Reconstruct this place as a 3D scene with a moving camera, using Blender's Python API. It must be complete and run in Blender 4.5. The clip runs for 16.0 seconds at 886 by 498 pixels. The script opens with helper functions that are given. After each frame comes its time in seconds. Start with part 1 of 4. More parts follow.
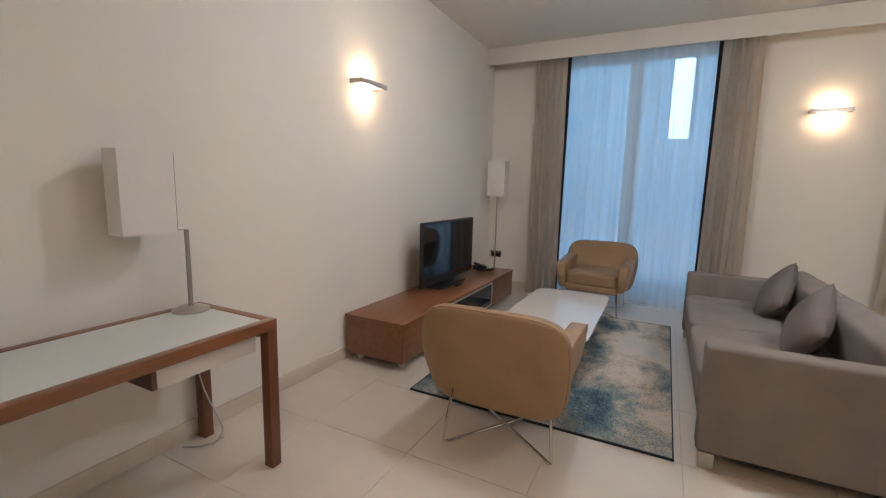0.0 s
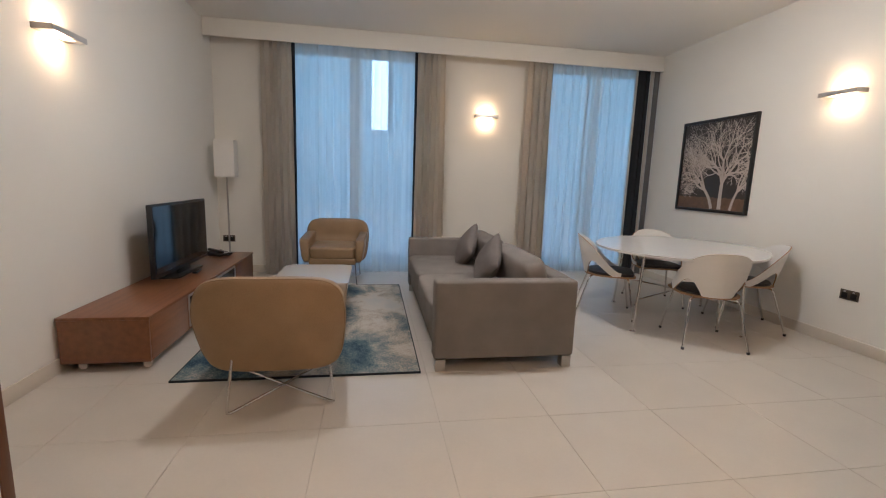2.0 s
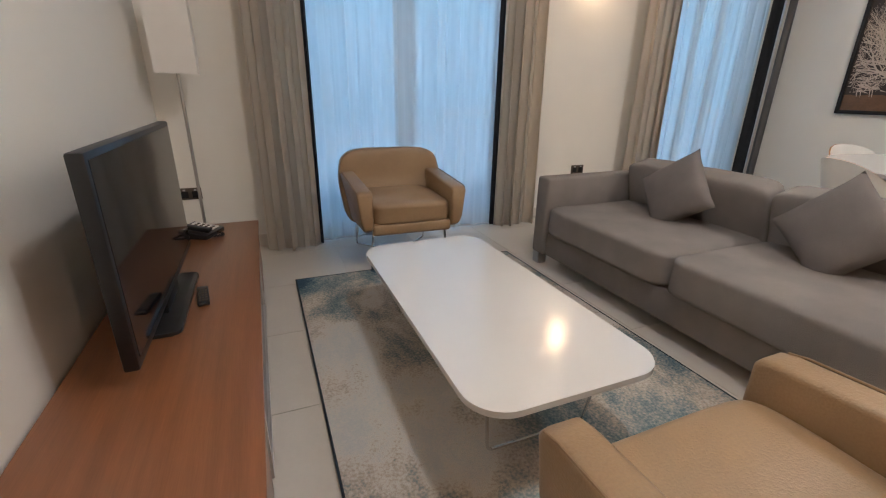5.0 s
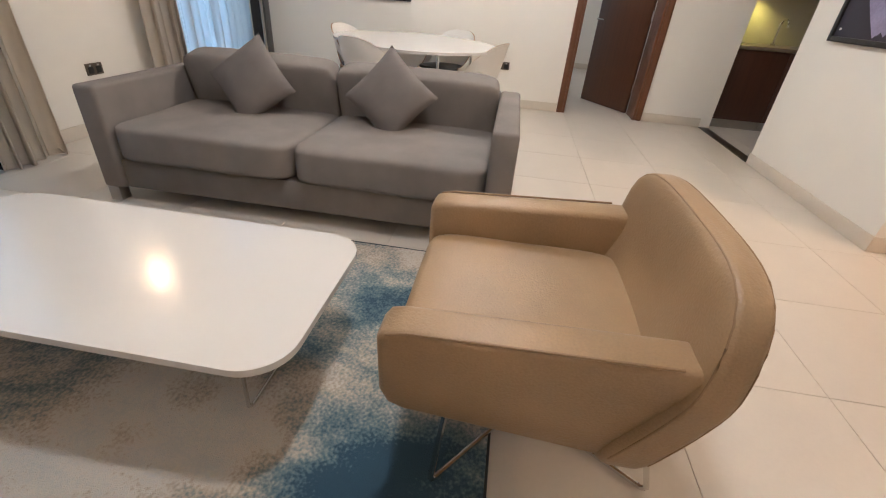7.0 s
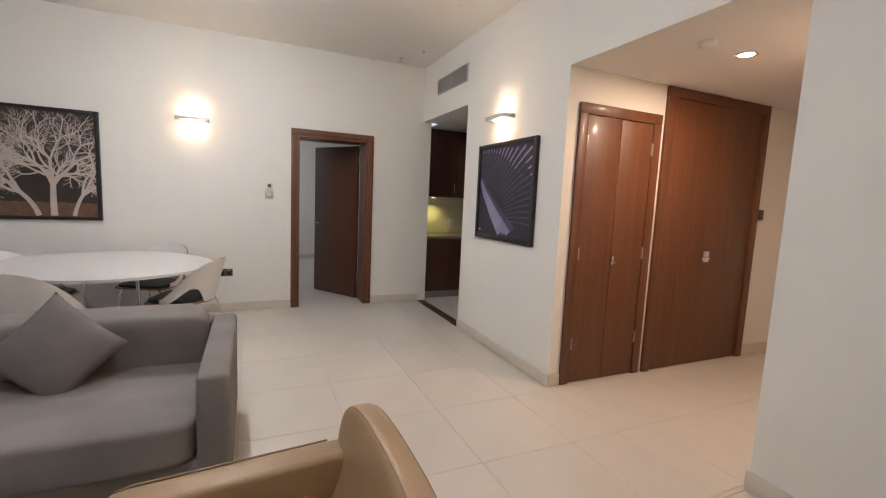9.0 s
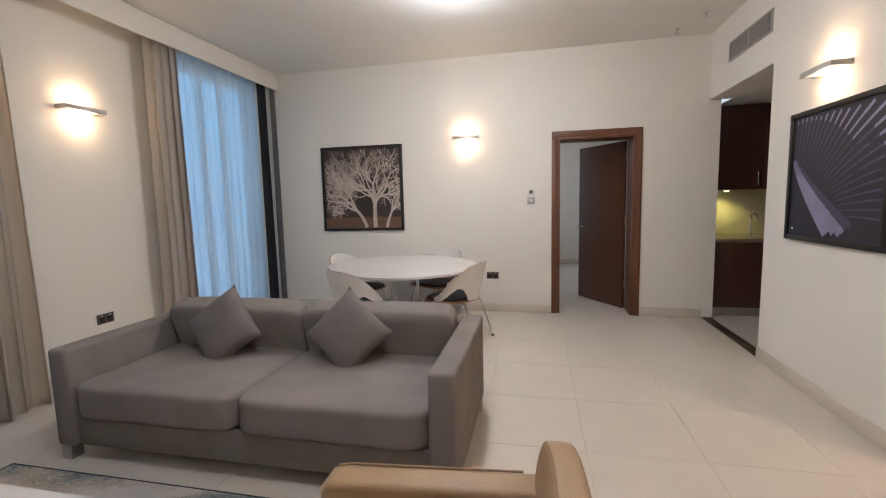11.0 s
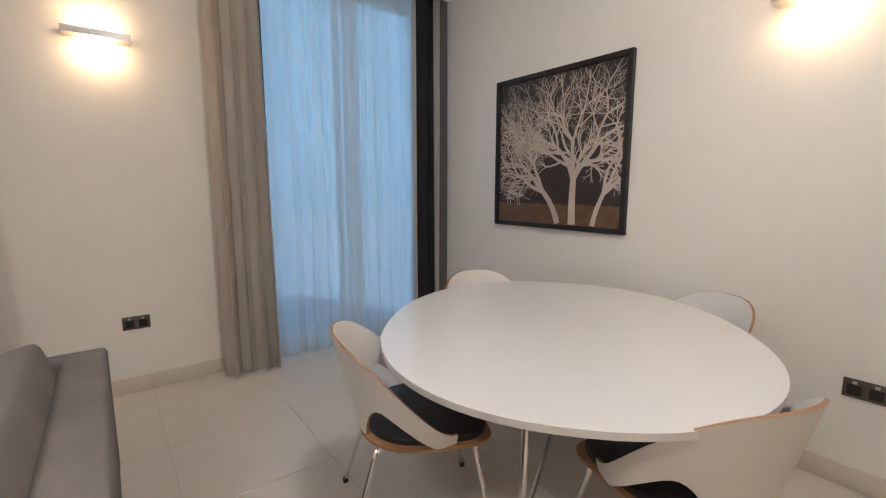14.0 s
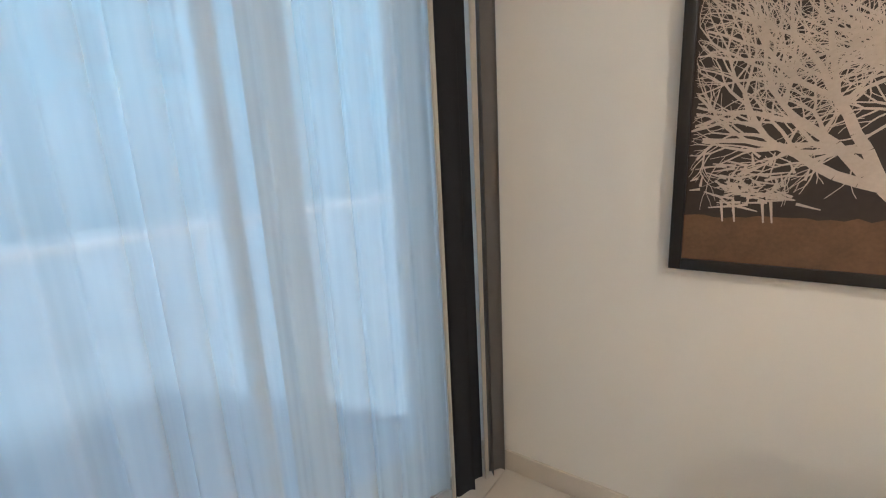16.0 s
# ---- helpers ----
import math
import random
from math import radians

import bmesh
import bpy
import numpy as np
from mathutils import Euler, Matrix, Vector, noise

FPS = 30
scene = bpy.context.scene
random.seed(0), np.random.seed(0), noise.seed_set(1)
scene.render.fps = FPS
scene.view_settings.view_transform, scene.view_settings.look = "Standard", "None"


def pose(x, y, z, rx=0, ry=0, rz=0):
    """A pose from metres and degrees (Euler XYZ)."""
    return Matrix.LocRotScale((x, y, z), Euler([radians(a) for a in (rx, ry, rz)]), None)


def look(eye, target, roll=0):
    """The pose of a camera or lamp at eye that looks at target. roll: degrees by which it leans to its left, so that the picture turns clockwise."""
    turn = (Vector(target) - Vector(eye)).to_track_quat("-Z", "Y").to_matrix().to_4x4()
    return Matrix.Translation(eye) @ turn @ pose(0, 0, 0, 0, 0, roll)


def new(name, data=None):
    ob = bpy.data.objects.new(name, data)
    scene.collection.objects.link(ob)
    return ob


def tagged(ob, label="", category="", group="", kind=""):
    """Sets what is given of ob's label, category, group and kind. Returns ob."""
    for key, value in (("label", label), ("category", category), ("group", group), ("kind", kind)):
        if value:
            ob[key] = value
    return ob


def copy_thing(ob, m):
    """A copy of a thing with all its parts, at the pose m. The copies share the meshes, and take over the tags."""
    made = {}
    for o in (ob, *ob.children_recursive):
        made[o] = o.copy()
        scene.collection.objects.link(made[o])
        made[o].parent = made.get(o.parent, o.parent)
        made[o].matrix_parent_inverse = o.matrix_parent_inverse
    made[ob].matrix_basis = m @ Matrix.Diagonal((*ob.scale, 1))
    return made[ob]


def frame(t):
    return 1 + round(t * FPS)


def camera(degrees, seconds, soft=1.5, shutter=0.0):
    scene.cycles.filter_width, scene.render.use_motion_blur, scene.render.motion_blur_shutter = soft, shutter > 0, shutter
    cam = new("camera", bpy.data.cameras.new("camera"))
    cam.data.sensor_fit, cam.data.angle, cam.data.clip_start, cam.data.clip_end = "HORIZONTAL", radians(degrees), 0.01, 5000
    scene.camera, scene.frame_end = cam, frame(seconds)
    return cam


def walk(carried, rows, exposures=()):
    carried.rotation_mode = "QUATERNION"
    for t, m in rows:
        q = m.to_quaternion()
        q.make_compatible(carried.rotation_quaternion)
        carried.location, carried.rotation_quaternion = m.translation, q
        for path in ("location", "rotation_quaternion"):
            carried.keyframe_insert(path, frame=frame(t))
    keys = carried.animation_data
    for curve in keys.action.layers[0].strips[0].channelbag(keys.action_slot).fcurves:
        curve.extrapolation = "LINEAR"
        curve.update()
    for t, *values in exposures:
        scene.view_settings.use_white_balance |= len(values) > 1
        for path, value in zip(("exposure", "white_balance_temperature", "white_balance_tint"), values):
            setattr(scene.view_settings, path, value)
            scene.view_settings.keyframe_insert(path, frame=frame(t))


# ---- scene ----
cam = camera(91.4, 16.0, soft=1.15)
PATH = [
    (0, (2.191, -5.707, 1.386), (1.292, -3.944, 1.097), 1.4),
    (0.5, (2.089, -5.708, 1.4), (1.969, -3.727, 1.148), 1.8),
    (1, (2.058, -5.847, 1.376), (2.173, -3.867, 1.123), 1.8),
    (1.5, (2.023, -6.088, 1.309), (2.321, -4.132, 1.014), 1.5),
    (2, (2.007, -6.108, 1.319), (2.33, -4.159, 1.005), 1.9),
    (2.5, (1.994, -5.758, 1.296), (2.188, -3.793, 0.976), 2.1),
    (3, (1.915, -5.214, 1.299), (1.658, -3.261, 0.951), 1.7),
    (4.3, (0.93, -4.17, 1.25), (1.18, -2.31, 0.70), 1.2),
    (5.5, (0.575, -3.267, 1.175), (1.62, -1.776, 0.347), 0.7),
    (6, (0.541, -3.154, 1.181), (1.892, -2.058, 0.193), 1.2),
    (6.5, (0.492, -3.201, 1.18), (2.124, -2.671, 0.153), 2.7),
    (7, (0.436, -3.223, 1.185), (2.142, -3.028, 0.16), 4.7),
    (7.5, (0.492, -3.255, 1.253), (2.358, -3.358, 0.54), 4.3),
    (8, (0.501, -3.339, 1.373), (2.413, -3.762, 0.968), 3.4),
    (8.5, (0.481, -3.354, 1.417), (2.331, -4.071, 1.164), 2.8),
    (9, (0.465, -3.392, 1.419), (2.279, -4.204, 1.193), 2.6),
    (9.5, (0.476, -3.315, 1.419), (2.416, -3.747, 1.199), 2.0),
    (10, (0.468, -3.249, 1.418), (2.453, -3.096, 1.219), 0.7),
    (10.2, (0.448, -3.25, 1.421), (2.422, -2.991, 1.225), 0.3),
    (11.3, (0.80, -3.84, 1.38), (2.74, -3.40, 1.16), -1.8),
    (12.3, (1.619, -4.071, 1.315), (3.488, -3.403, 1.07), -4.7),
    (12.5, (1.834, -4.116, 1.334), (3.609, -3.239, 1.045), -4.2),
    (13, (2.381, -4.022, 1.323), (4.066, -2.985, 1.032), -2.3),
    (13.5, (3.012, -3.811, 1.341), (4.502, -2.511, 1.044), 1.3),
    (14, (3.502, -3.384, 1.339), (4.722, -1.824, 1.056), 0.0),
    (14.5, (3.83, -2.86, 1.352), (4.708, -1.085, 1.057), 0.85),
    (15, (4.043, -2.27, 1.388), (4.877, -0.482, 1.068), -2.05),
    (15.5, (4.18, -1.593, 1.454), (5.529, -0.176, 1.037), -2.8),
    (16, (4.472, -1.074, 1.445), (6.051, 0.077, 1.018), -2.9),
]
walk(cam, [(t, look(eye, target, roll)) for t, eye, target, roll in PATH],
     exposures=[(0, 0.78, 4900, 10), (3, 0.72, 4950, 10), (5.5, 1.18, 5000, 10), (6.5, 1.36, 5000, 10), (7.5, 1.34, 4900, 10), (8.5, 0.94, 4750, 10), (12.5, 0.88, 4900, 10), (13.5, 0.84, 4980, 10), (15, 0.88, 5150, 10), (15.5, 1.02, 5350, 10), (16, 1.3, 5400, 10)])

# ---- world and light ----
world = bpy.data.worlds.new("sky")
scene.world = world
world.use_nodes = True
wn = world.node_tree
sky = wn.nodes.new("ShaderNodeTexSky")
sky.sky_type, sky.sun_disc = 'NISHITA', False
sky.sun_elevation, sky.sun_rotation = radians(57), radians(200)
wn.links.new(sky.outputs[0], wn.nodes["Background"].inputs[0])
wn.nodes["Background"].inputs[1].default_value = 0.15
sun = new("sun", bpy.data.lights.new("sun", 'SUN'))
sun.data.energy, sun.data.angle, sun.data.color = 4.0, radians(9), (1, 0.94, 0.85)
sun.matrix_world = look((0, 0, 30), (-8, 22, -6))


def lamp(name, kind, place, watts, colour, size, target=None):
    ob = new(name, bpy.data.lights.new(name, kind))
    ob.data.energy, ob.data.color = watts, colour
    if kind == 'POINT':
        ob.data.shadow_soft_size = size
    elif kind == 'SPOT':
        ob.data.shadow_soft_size, ob.data.spot_size, ob.data.spot_blend = size, radians(130), 0.8
    else:
        ob.data.shape, ob.data.size = 'DISK', size
    ob.matrix_world = look(place, target or (place[0], place[1] + 0.001, place[2] - 1))
    return ob


WARM = (1, 0.56, 0.23)
SOFTWARM = (1, 0.83, 0.64)

# ---- materials ----


def mat(name, colour, rough=0.6, vary=0.12, scale=6.0, fine=120.0, bump=0.1, metal=0.0, coat=0.0, stretch=(1, 1, 1), per_object=0.0, colour2=None, spec=0.5):
    m = bpy.data.materials.new(name)
    m.use_nodes = True
    n, l = m.node_tree.nodes, m.node_tree.links
    b = n["Principled BSDF"]
    co = n.new("ShaderNodeTexCoord")
    mp = n.new("ShaderNodeMapping")
    mp.inputs["Scale"].default_value = stretch
    l.new(co.outputs["Object"], mp.inputs[0])
    big, small = n.new("ShaderNodeTexNoise"), n.new("ShaderNodeTexNoise")
    big.inputs["Scale"].default_value, small.inputs["Scale"].default_value = scale, fine
    big.inputs["Detail"].default_value = 4
    for t in (big, small):
        l.new(mp.outputs[0], t.inputs["Vector"])
    mix = n.new("ShaderNodeMix")
    mix.data_type = 'RGBA'
    c2 = colour2 or tuple(c * (1 - vary) for c in colour)
    mix.inputs[6].default_value, mix.inputs[7].default_value = (*colour, 1), (*c2, 1)
    add = n.new("ShaderNodeMath")
    add.operation = 'MULTIPLY_ADD'
    l.new(small.outputs[0], add.inputs[0])
    add.inputs[1].default_value = 0.6
    sub = n.new("ShaderNodeMath")
    sub.operation = 'MULTIPLY_ADD'
    l.new(big.outputs[0], sub.inputs[0])
    sub.inputs[1].default_value, sub.inputs[2].default_value = 1.2, -0.4
    l.new(sub.outputs[0], add.inputs[2])
    if per_object:
        info = n.new("ShaderNodeObjectInfo")
        po = n.new("ShaderNodeMath")
        po.operation = 'MULTIPLY_ADD'
        l.new(info.outputs["Random"], po.inputs[0])
        po.inputs[1].default_value = per_object
        l.new(add.outputs[0], po.inputs[2])
        add = po
    l.new(add.outputs[0], mix.inputs[0])
    l.new(mix.outputs[2], b.inputs["Base Color"])
    b.inputs["Roughness"].default_value, b.inputs["Metallic"].default_value = rough, metal
    b.inputs["Specular IOR Level"].default_value = spec
    b.inputs["Coat Weight"].default_value, b.inputs["Coat Roughness"].default_value = coat, 0.12
    if bump:
        bp = n.new("ShaderNodeBump")
        bp.inputs["Strength"].default_value, bp.inputs["Distance"].default_value = bump, 0.004
        l.new(small.outputs[0], bp.inputs["Height"])
        l.new(bp.outputs[0], b.inputs["Normal"])
    return m


def glow(name, colour, strength):
    m = bpy.data.materials.new(name)
    m.use_nodes = True
    b = m.node_tree.nodes["Principled BSDF"]
    b.inputs["Base Color"].default_value = (0.8, 0.8, 0.8, 1)
    b.inputs["Emission Color"].default_value, b.inputs["Emission Strength"].default_value = (*colour, 1), strength
    return m


WALL = mat("wall_paint", (0.80, 0.76, 0.68), 0.75, 0.05, 1.5, 260, 0.12)
CEIL = mat("ceiling_paint", (0.80, 0.77, 0.71), 0.85, 0.04, 1.2, 200, 0.05)
TILE = mat("porcelain_tile", (0.60, 0.545, 0.465), 0.36, 0.09, 3.5, 60, 0.02, per_object=0.15)
GROUT = mat("grout", (0.50, 0.45, 0.38), 0.9, 0.2, 8, 150, 0.2)
SKIRT = mat("skirting_tile", (0.64, 0.57, 0.47), 0.4, 0.08, 5, 80, 0.03)
WOOD = mat("brown_veneer", (0.165, 0.060, 0.020), 0.46, 0.5, 3, 34, 0.1, stretch=(9, 9, 0.35), coat=0.10)
WOODY = mat("cabinet_veneer", (0.25, 0.098, 0.036), 0.35, 0.45, 3, 34, 0.08, stretch=(9, 0.35, 9), coat=0.3)
DARKWOOD = mat("door_veneer", (0.105, 0.038, 0.015), 0.42, 0.4, 3, 36, 0.08, stretch=(9, 9, 0.3), coat=0.15)
KITWOOD = mat("kitchen_veneer", (0.08, 0.031, 0.017), 0.4, 0.4, 3, 36, 0.06, stretch=(9, 9, 0.3), coat=0.2)
LEATHER = mat("tan_leather", (0.36, 0.235, 0.118), 0.43, 0.32, 5, 160, 0.35, spec=0.5)
SEAM = mat("leather_seam", (0.27, 0.17, 0.082), 0.6, 0.2, 8, 200, 0.1)
FABRIC = mat("taupe_weave", (0.275, 0.243, 0.216), 0.95, 0.32, 5, 330, 0.8, spec=0.15)
PILLOW = mat("grey_weave", (0.225, 0.200, 0.182), 0.95, 0.34, 6, 300, 0.9, spec=0.15)
CHROME = mat("chrome", (0.78, 0.77, 0.75), 0.12, 0.05, 9, 90, 0.0, metal=1)
STEEL = mat("brushed_steel", (0.5, 0.47, 0.43), 0.34, 0.1, 9, 200, 0.05, metal=1)
WHITE = mat("white_lacquer", (0.70, 0.67, 0.625), 0.16, 0.03, 4, 90, 0.0, coat=0.6)
TABLETOP = mat("white_tabletop", (0.71, 0.69, 0.655), 0.22, 0.03, 4, 90, 0.01, coat=0.35)
SHELL = mat("white_chair_shell", (0.77, 0.74, 0.69), 0.36, 0.04, 5, 110, 0.02)
PLY = mat("ply_edge", (0.40, 0.22, 0.10), 0.6, 0.3, 20, 200, 0.1)
BLACK = mat("black_plastic", (0.012, 0.012, 0.013), 0.32, 0.2, 10, 200, 0.05)
PAD = mat("black_leather_pad", (0.018, 0.016, 0.017), 0.45, 0.2, 9, 240, 0.15)
SCREEN = mat("tv_glass", (0.006, 0.007, 0.009), 0.07, 0.1, 3, 50, 0.0, spec=0.8)
FRAMEBLACK = mat("black_frame", (0.012, 0.010, 0.009), 0.4, 0.2, 8, 100, 0.05)
DRAPE = mat("taupe_drape", (0.80, 0.72, 0.60), 0.9, 0.2, 4, 480, 0.35, spec=0.2, stretch=(1, 1, 0.4))
LINING = mat("charcoal_lining", (0.050, 0.053, 0.060), 0.85, 0.2, 4, 300, 0.2, spec=0.2)
GREYDRAPE_DIMEND = mat("grey_drape_dim_end", (0.26, 0.245, 0.23), 0.9, 0.15, 4, 400, 0.3, spec=0.2)
GREYPLATE = mat("bronze_plate", (0.16, 0.13, 0.10), 0.35, 0.2, 12, 200, 0.05, metal=0.7)
SILVER = mat("satin_silver", (0.52, 0.50, 0.47), 0.35, 0.1, 12, 200, 0.03, metal=0.6)
SHADE = mat("linen_shade", (0.80, 0.76, 0.70), 0.9, 0.06, 8, 400, 0.2)
GLASSTOP = mat("white_glass", (0.66, 0.70, 0.67), 0.12, 0.04, 4, 60, 0.0, coat=0.5)
STONE = mat("counter_stone", (0.22, 0.17, 0.12), 0.3, 0.4, 30, 200, 0.03)
SPLASH = mat("backsplash", (0.62, 0.58, 0.42), 0.4, 0.08, 6, 80, 0.03)
STRIP = mat("dark_threshold_stone", (0.045, 0.032, 0.024), 0.35, 0.3, 20, 150, 0.05)
CANVAS = mat("dark_print", (0.045, 0.030, 0.024), 0.5, 0.6, 4, 60, 0.02)
INK = mat("pale_print", (0.60, 0.50, 0.405), 0.5, 0.35, 9, 90, 0.02)
EARTH = mat("brown_print", (0.18, 0.095, 0.045), 0.5, 0.55, 14, 90, 0.02)
PURPLE = mat("violet_print", (0.38, 0.34, 0.52), 0.5, 0.5, 6, 60, 0.02, stretch=(1, 1, 3))
DARKPURPLE = mat("dark_violet_print", (0.026, 0.021, 0.036), 0.45, 0.5, 4, 60, 0.02)
# outside colours below hold the blue cast of the daylight
CONCRETE = mat("outside_wall_blued", (0.25, 0.38, 0.44), 0.8, 0.1, 1.5, 40, 0.1)
FACADE = mat("facade_render_blued", (0.28, 0.48, 0.56), 0.7, 0.15, 0.6, 30, 0.1)
PANEBLUED = mat("far_glass_blued", (0.22, 0.40, 0.48), 0.25, 0.15, 2, 20, 0.0)
PAVE = mat("outside_ground_blued", (0.28, 0.36, 0.39), 0.8, 0.2, 0.8, 20, 0.1)
WINWHITE = mat("window_white", (0.72, 0.73, 0.72), 0.4, 0.05, 6, 90, 0.02)
DIMPURPLE = mat("dim_violet_print", (0.10, 0.085, 0.145), 0.5, 0.5, 6, 60, 0.02)
CARPET = mat("grey_bedroom_rug", (0.34, 0.31, 0.28), 0.95, 0.3, 5, 200, 0.4)


def glass(name, rough=0.0):
    m = bpy.data.materials.new(name)
    m.use_nodes = True
    b = m.node_tree.nodes["Principled BSDF"]
    b.inputs["Base Color"].default_value = (0.93, 0.97, 0.98, 1)
    b.inputs["Transmission Weight"].default_value, b.inputs["Roughness"].default_value, b.inputs["IOR"].default_value = 1, rough, 1.45
    return m


GLASS = glass("window_glass")


def sheer_material():
    m = bpy.data.materials.new("white_voile")
    m.use_nodes = True
    n, l = m.node_tree.nodes, m.node_tree.links
    n.remove(n["Principled BSDF"])
    tr, tl, df = n.new("ShaderNodeBsdfTransparent"), n.new("ShaderNodeBsdfTranslucent"), n.new("ShaderNodeBsdfDiffuse")
    tl.inputs[0].default_value, df.inputs[0].default_value = (0.86, 0.87, 0.85, 1), (0.74, 0.73, 0.69, 1)
    tr.inputs[0].default_value = (0.97, 0.98, 1, 1)
    m1, m2 = n.new("ShaderNodeMixShader"), n.new("ShaderNodeMixShader")
    m1.inputs[0].default_value = 0.35
    l.new(tl.outputs[0], m1.inputs[1]), l.new(df.outputs[0], m1.inputs[2])
    co, mp, nz = n.new("ShaderNodeTexCoord"), n.new("ShaderNodeMapping"), n.new("ShaderNodeTexNoise")
    mp.inputs["Scale"].default_value = (14, 14, 0.25)
    l.new(co.outputs["Object"], mp.inputs[0]), l.new(mp.outputs[0], nz.inputs["Vector"])
    nz.inputs["Scale"].default_value = 2.2
    mr = n.new("ShaderNodeMapRange")
    mr.inputs[3].default_value, mr.inputs[4].default_value = 0.68, 0.88
    l.new(nz.outputs[0], mr.inputs[0]), l.new(mr.outputs[0], m2.inputs[0])
    l.new(tr.outputs[0], m2.inputs[1]), l.new(m1.outputs[0], m2.inputs[2])
    l.new(m2.outputs[0], n["Material Output"].inputs[0])
    return m


SHEER = sheer_material()


def rug_material():
    m = mat("abstract_rug", (0.40, 0.36, 0.30), 0.97, 0.2, 3, 300, 1.0, spec=0.1)
    n, l = m.node_tree.nodes, m.node_tree.links
    co = n.new("ShaderNodeTexCoord")
    mp = n.new("ShaderNodeMapping")
    mp.inputs["Scale"].default_value, mp.inputs["Location"].default_value = (1.5, 1.0, 1), (0.35, 2.1, 0)
    l.new(co.outputs["Object"], mp.inputs[0])
    a, c, f = (n.new("ShaderNodeTexNoise") for _ in range(3))
    a.inputs["Scale"].default_value, a.inputs["Detail"].default_value, a.inputs["Roughness"].default_value, a.inputs["Distortion"].default_value = 1.25, 7, 0.62, 0.3
    c.inputs["Scale"].default_value, c.inputs["Detail"].default_value = 2.4, 5
    f.inputs["Scale"].default_value, f.inputs["Detail"].default_value = 95, 4
    l.new(mp.outputs[0], a.inputs["Vector"]), l.new(mp.outputs[0], c.inputs["Vector"]), l.new(co.outputs["Object"], f.inputs["Vector"])
    s = n.new("ShaderNodeMath")
    s.operation = 'MULTIPLY_ADD'
    l.new(f.outputs[0], s.inputs[0])
    s.inputs[1].default_value = 0.26
    sh = n.new("ShaderNodeMath")
    sh.operation = 'SUBTRACT'
    l.new(a.outputs[0], sh.inputs[0])
    sh.inputs[1].default_value = 0.05
    l.new(sh.outputs[0], s.inputs[2])
    # patches that lighten or darken the rug's colour: centre, radius, strength
    for px, py, rad, k in ((-0.65, 1.15, 0.45, -0.17), (-0.05, 1.10, 0.42, -0.13), (-0.12, 0.25, 0.45, -0.12), (-0.42, -0.25, 0.50, 0.13), (-0.42, -0.98, 0.48, -0.24), (0.60, -0.35, 0.85, -0.045), (-0.62, 0.35, 0.40, 0.08), (0.5, 0.9, 0.5, -0.03)):
        vd, mr, ad = n.new("ShaderNodeVectorMath"), n.new("ShaderNodeMapRange"), n.new("ShaderNodeMath")
        vd.operation = 'DISTANCE'
        vd.inputs[1].default_value = (px, py, 0.013)
        l.new(co.outputs["Object"], vd.inputs[0])
        mr.interpolation_type = 'SMOOTHSTEP'
        mr.inputs[1].default_value, mr.inputs[2].default_value, mr.inputs[3].default_value, mr.inputs[4].default_value = 0.0, rad, k, 0.0
        l.new(vd.outputs["Value"], mr.inputs[0])
        l.new(s.outputs[0], ad.inputs[0]), l.new(mr.outputs[0], ad.inputs[1])
        s = ad
    r = n.new("ShaderNodeValToRGB")
    e = r.color_ramp.elements
    e[0].position, e[0].color = 0.40, (0.040, 0.074, 0.110, 1)
    e[1].position, e[1].color = 0.74, (0.52, 0.51, 0.48, 1)
    for p, col in ((0.45, (0.100, 0.150, 0.180, 1)), (0.50, (0.19, 0.225, 0.225, 1)), (0.54, (0.31, 0.315, 0.29, 1)), (0.58, (0.47, 0.405, 0.325, 1)), (0.64, (0.60, 0.555, 0.49, 1))):
        x = e.new(p)
        x.color = col
    l.new(s.outputs[0], r.inputs[0])
    l.new(r.outputs[0], n["Principled BSDF"].inputs["Base Color"])
    return m


RUG = rug_material()

# ---- builders ----


def link(name, bm, material, parent=None, label="", smooth=True):
    me = bpy.data.meshes.new(name)
    bm.to_mesh(me)
    bm.free()
    for m in (material if isinstance(material, (list, tuple)) else (material,)):
        me.materials.append(m)
    if smooth:
        me.polygons.foreach_set("use_smooth", [True] * len(me.polygons))
        me.set_sharp_from_angle(angle=radians(40))
    ob = new(name, me)
    if parent:
        ob.parent = parent
    if label:
        ob["label"] = label
    return ob


def part(name, bm, material, parent, label=""):
    return link(name, bm, material, parent, label)


def thing(name, m, label, category, group="", kind=""):
    ob = new(name)
    ob.matrix_world = m
    ob.empty_display_size = 0.1
    return tagged(ob, label, category, group, kind)


def add_box(bm, x0, x1, y0, y1, z0, z1, bev=0.0, seg=2):
    vs = [bm.verts.new((x, y, z)) for x in (x0, x1) for y in (y0, y1) for z in (z0, z1)]
    fs = [bm.faces.new([vs[i] for i in f]) for f in ((0, 1, 3, 2), (4, 6, 7, 5), (0, 4, 5, 1), (2, 3, 7, 6), (0, 2, 6, 4), (1, 5, 7, 3))]
    if bev:
        es = list({e for f in fs for e in f.edges})
        bmesh.ops.bevel(bm, geom=es, offset=bev, segments=seg, affect='EDGES', profile=0.5)
    return bm


def box(x0, x1, y0, y1, z0, z1, bev=0.0, seg=2):
    return add_box(bmesh.new(), x0, x1, y0, y1, z0, z1, bev, seg)


